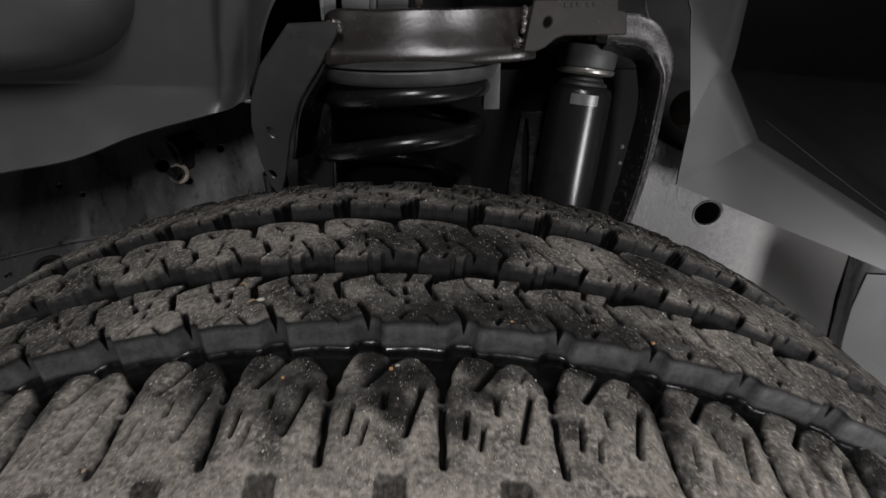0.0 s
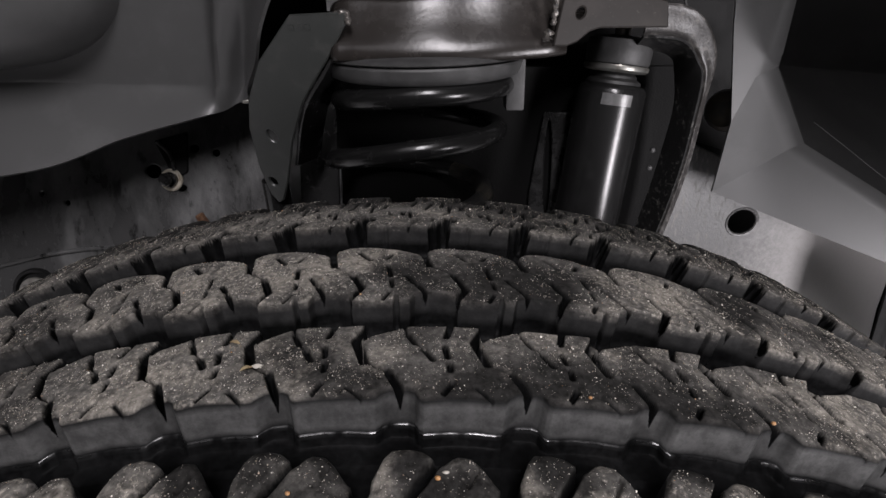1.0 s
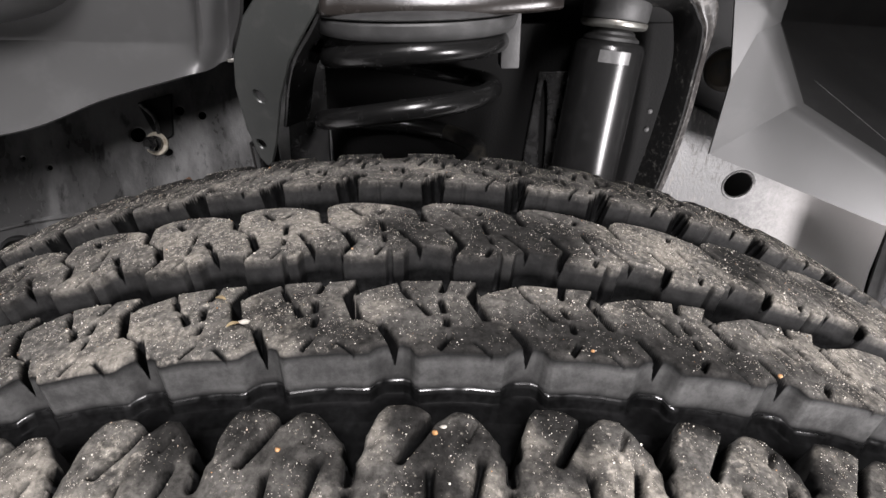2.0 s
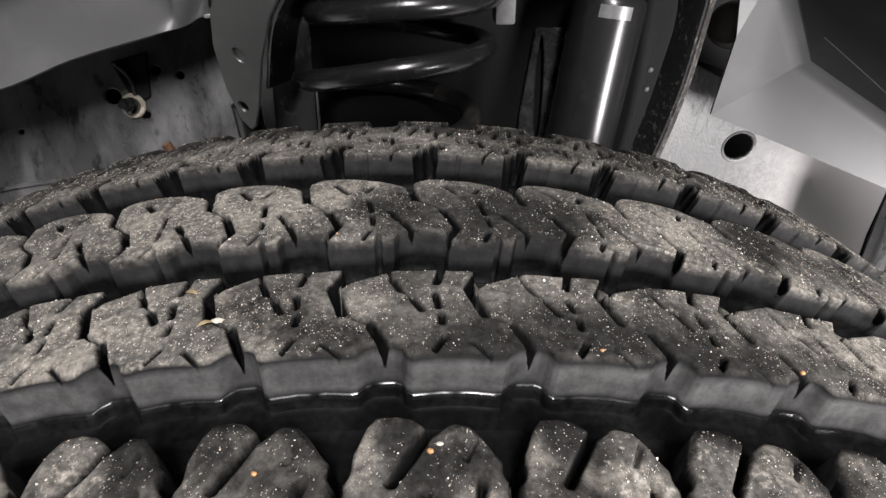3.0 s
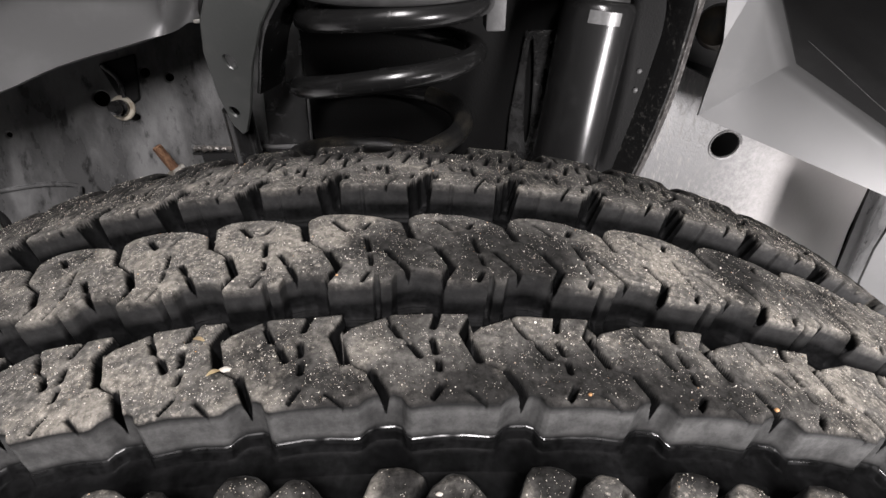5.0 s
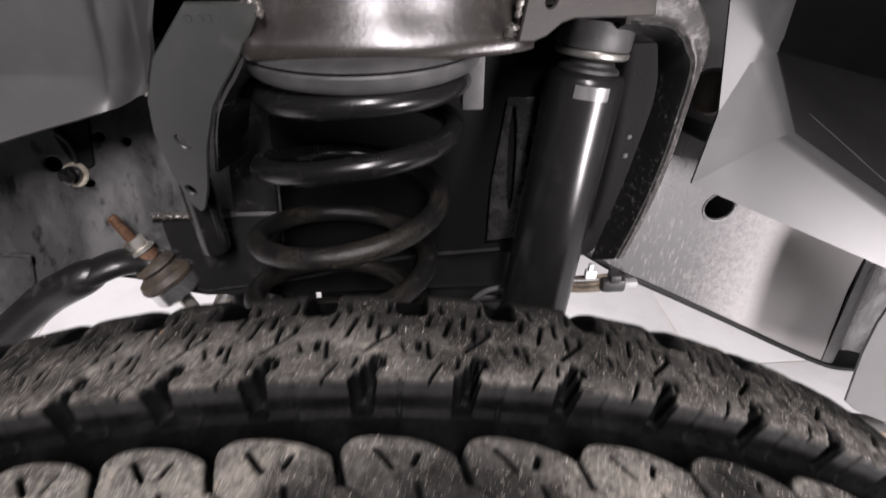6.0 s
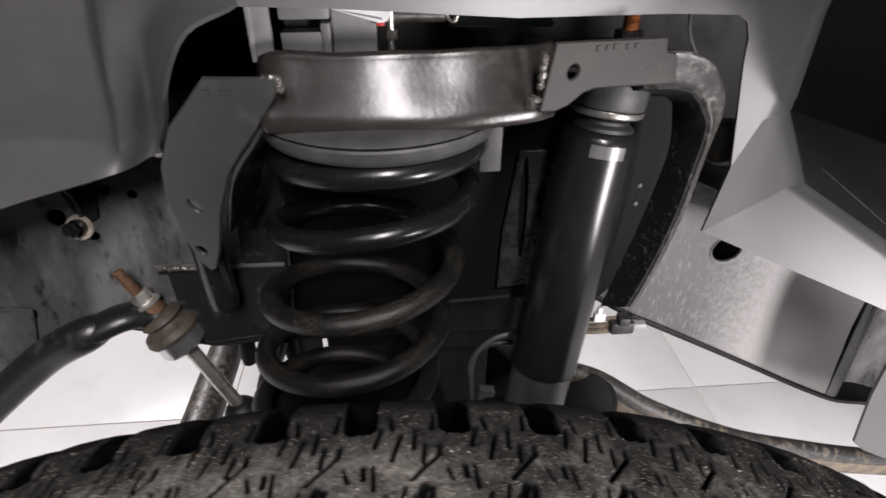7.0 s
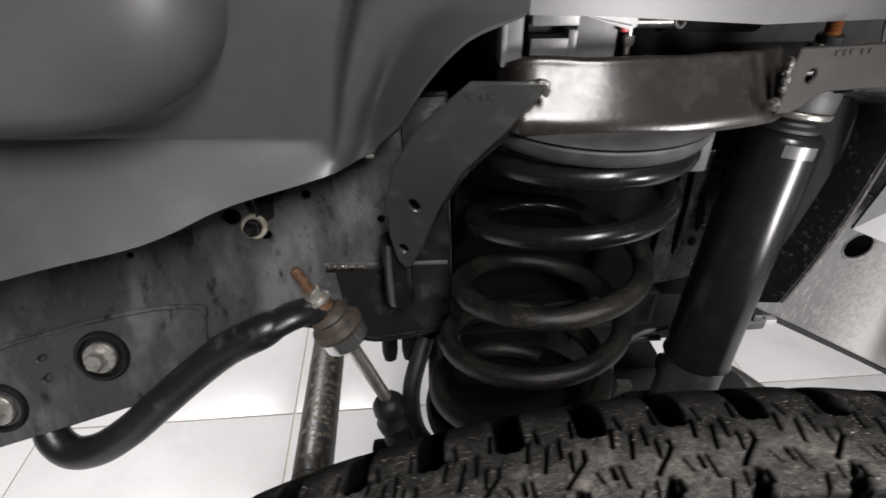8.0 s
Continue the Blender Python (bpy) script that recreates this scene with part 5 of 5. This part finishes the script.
def build_links():
    bar = thing("anti_roll_bar", "thick black painted anti-roll bar bent towards its link", "anti-roll bar")
    path = smooth_path([(-0.280, 0.606, 0.634), (-0.305, 0.598, 0.625), (-0.344, 0.598, 0.604), (-0.385, 0.594, 0.573), (-0.425, 0.588, 0.540), (-0.465, 0.582, 0.507), (-0.505, 0.580, 0.482), (-0.540, 0.585, 0.475), (-0.562, 0.60, 0.492), (-0.562, 0.63, 0.518), (-0.548, 0.67, 0.535), (-0.54, 0.9, 0.54), (-0.54, 2.0, 0.54)], 8)
    part("bar", tube(path, [0.011, 0.0125, 0.014, 0.0155, 0.0165, 0.0172, 0.0178, 0.0182] + [0.0185] * (len(path) - 8), 24), bar_paint, bar)
    part("flat_end", tube(smooth_path([(-0.300, 0.599, 0.627), (-0.270, 0.610, 0.636), (-0.248, 0.624, 0.630), (-0.228, 0.630, 0.624)], 5), [0.0165] + [0.0185] * 13 + [0.017, 0.012], 20, squash=(1.0, 0.7)), bar_paint, bar)
    link = thing("stabiliser_link", "stabiliser link with rusty stud, pale nut and bright cup", "stabiliser link")
    a, b = Vector((-0.267, 0.627, 0.683)), Vector((-0.219, 0.620, 0.587))
    d = (b - a).normalized()
    prof = [(0, 0.004)]
    for k in range(22):
        prof += [(0.001 + k * 0.0014, 0.0050), (0.0017 + k * 0.0014, 0.0058)]
    prof += [(0.05, 0.0058)]
    part("stud", lathe(a, b, prof, 16), rust, link, "rusty threaded stud")
    part("nut", joined(lathe(a + d * 0.030, b, [(0, 0.0095), (0.001, 0.0105), (0.012, 0.0105)], 6), lathe(a + d * 0.042, b, [(0, 0.0125), (0.002, 0.0145), (0.004, 0.0145)], 28)), pale_zinc, link, "pale zinc flange nut")
    part("neck", lathe(a + d * 0.047, b, [(0, 0.012), (0.012, 0.0125), (0.02, 0.011)], 24), rust, link)
    part("upper_boot", lathe(a + d * 0.058, b, [(0, 0.013), (0.004, 0.020), (0.009, 0.0225), (0.013, 0.019), (0.016, 0.021), (0.020, 0.0275), (0.027, 0.0295), (0.031, 0.028), (0.033, 0.024)], 40), dirty_rubber, link, "dirty brown rubber boot")
    part("cup", lathe(a + d * 0.089, b, [(0, 0.0245), (0.001, 0.0258), (0.016, 0.0258), (0.019, 0.0235), (0.021, 0.012)], 44), cup_metal, link, "bright machined metal cup")
    low = Vector((-0.176, 0.616, 0.480))
    part("rod", tube([b - d * 0.003, low], 0.0078, 16), zinc, link)
    part("lower_boot", lathe(low + Vector((-0.006, 0, 0.016)), low + Vector((0.020, -0.006, -0.10)), [(0, 0.008), (0.003, 0.0145), (0.010, 0.0195), (0.020, 0.0205), (0.027, 0.016), (0.030, 0.0165), (0.039, 0.0225), (0.049, 0.0215), (0.056, 0.0155), (0.060, 0.017), (0.070, 0.0215), (0.080, 0.020), (0.087, 0.016), (0.13, 0.017)], 40), black_rubber, link, "black bellows boot")

    tie = thing("tie_rod", "dusty steel tie rod running across under the vehicle", "tie rod")
    part("rod", tube([(-0.292, 0.40, 0.335), (-0.284, 2.2, 0.345)], 0.026, 28), arm_paint, tie)
    part("sleeve", tube([(-0.291, 0.62, 0.336), (-0.287, 0.98, 0.339)], 0.0275, 28), arm_paint, tie)

    arm = thing("suspension_arm", "dusty brown steel lower suspension arm", "suspension arm")
    path = smooth_path([(0.17, 0.64, 0.500), (0.25, 0.63, 0.488), (0.34, 0.622, 0.428), (0.46, 0.617, 0.368), (0.56, 0.615, 0.336), (0.70, 0.612, 0.303), (0.95, 0.61, 0.27)], 7)
    part("upper_flange", tube(path, 0.0145, 14, squash=(0.8, 0.95)), arm_paint, arm)
    part("web", sheet([path[::4], [p + Vector((0.0, -0.006, -0.014)) for p in path[::4]], [p + Vector((0, -0.002, -0.03)) for p in path[::4]]], 0.006, 2), dust_paint, arm, "web coated with pale brown dust")
    part("bush", lathe((0.235, 0.60, 0.48), (0.262, 0.63, 0.44), [(0, 0.02), (0.004, 0.034), (0.028, 0.036), (0.034, 0.03)], 32), rail_dark, arm, "black rubber bush")

    axle = thing("axle_housing", "black painted solid front axle housing", "axle")
    part("tube", tube([(-0.03, 0.36, 0.33), (-0.03, 2.0, 0.33)], 0.048, 28), rail_dark, axle)
    part("spring_perch", lathe((-0.037, 0.553, 0.50), (-0.036, 0.553, 0.56), [(0, 0.06), (0.02, 0.085), (0.036, 0.098), (0.04, 0.1), (0.045, 0.096), (0.042, 0.07), (0.05, 0.05)], 48), rail_dark, axle)
    part("shock_mount", box((0.105, 0.50, 0.40), (0.205, 0.60, 0.50), width=0.01), rail_dark, axle)
    part("knuckle", box((-0.12, 0.36, 0.20), (0.12, 0.44, 0.45), width=0.025), rail_dark, axle)
    part("link_mount", box((-0.205, 0.575, 0.36), (-0.06, 0.635, 0.40), width=0.008), rail_dark, axle)

    cross = thing("frame_crossmember", "black lower frame bracket with bolts behind the spring", "frame bracket")
    part("box_section", box((-0.19, 0.66, 0.545), (0.16, 0.76, 0.65), width=0.01), rail_dark, cross)
    part("rear_drop", box((0.06, 0.675, 0.505), (0.205, 0.75, 0.60), width=0.01), rail_dark, cross)
    for x in (-0.175, -0.150, -0.12):
        part("lug", lathe((x, 0.675, 0.55), (x, 0.668, 0.5), [(0, 0.010), (0.03, 0.010), (0.042, 0.008), (0.045, 0.004)], 18), rail_dark, cross)
    part("plate", box((-0.125, 0.70, 0.38), (-0.09, 0.712, 0.56), width=0.003), bracket_paint, cross)
    part("lower_mount", box((-0.085, 0.70, 0.30), (0.135, 0.80, 0.555), width=0.015), rail_dark, cross)

    part("lower_mount_step", box((0.136, 0.70, 0.30), (0.225, 0.80, 0.428), width=0.012), rail_dark, cross)

    hose = thing("brake_hose", "black rubber brake hoses looping beside the spring", "hose", "brake hoses")
    part("loop", tube(smooth_path([(-0.13, 0.66, 0.55), (-0.15, 0.625, 0.50), (-0.148, 0.61, 0.45), (-0.13, 0.60, 0.42), (-0.10, 0.60, 0.40)], 7), 0.011, 14), black_rubber, hose)
    hose2 = thing("brake_hose", "thin sensor cable looping behind the shock absorber", "cable", "brake hoses")
    part("loop", tube(smooth_path([(0.155, 0.62, 0.578), (0.125, 0.62, 0.572), (0.105, 0.62, 0.553), (0.096, 0.62, 0.53), (0.098, 0.62, 0.50), (0.10, 0.61, 0.45)], 7), 0.0032, 10), dull_grey, hose2)
    part("second_loop", tube(smooth_path([(0.155, 0.63, 0.553), (0.12, 0.63, 0.553), (0.103, 0.63, 0.538), (0.097, 0.63, 0.50)], 7), 0.0036, 10), black_rubber, hose2)
    part("clip", box((0.104, 0.612, 0.448), (0.124, 0.624, 0.492), width=0.002, m=Matrix.Translation((0.114, 0.618, 0.47)) @ Matrix.Rotation(0.15, 4, "Y") @ Matrix.Translation((-0.114, -0.618, -0.47))), zinc_dark, hose2, "bright metal clip")
    lines = thing("brake_lines", "tan metal brake lines with a grey connector under the rail", "pipe")
    for dz, r in ((0.0, 0.003), (-0.010, 0.0036), (-0.019, 0.0042)):
        part("line", tube(smooth_path([(0.17, 0.70, 0.545 + dz), (0.235, 0.68, 0.543 + dz), (0.262, 0.667, 0.550 + dz), (0.29, 0.662, 0.556 + dz)], 6), r, 10), dust_paint, lines)
    part("connector", joined(box((0.276, 0.650, 0.537), (0.306, 0.668, 0.555), width=0.004), box((0.284, 0.648, 0.552), (0.298, 0.664, 0.564), width=0.003)), black_rubber, lines, "dark plastic connector")
    part("plug", box((0.303, 0.652, 0.541), (0.322, 0.663, 0.551), width=0.003), grey_part, lines)
    part("clip", joined(box((0.254, 0.655, 0.556), (0.268, 0.664, 0.568), width=0.002), box((0.257, 0.656, 0.566), (0.263, 0.662, 0.577), width=0.0015)), white_plastic, lines, "small pale plastic clip")


build_spring()
build_shock()
build_tower()
build_frame()
build_liner()
build_bay_parts()
build_links()


build_floor()
build_room()
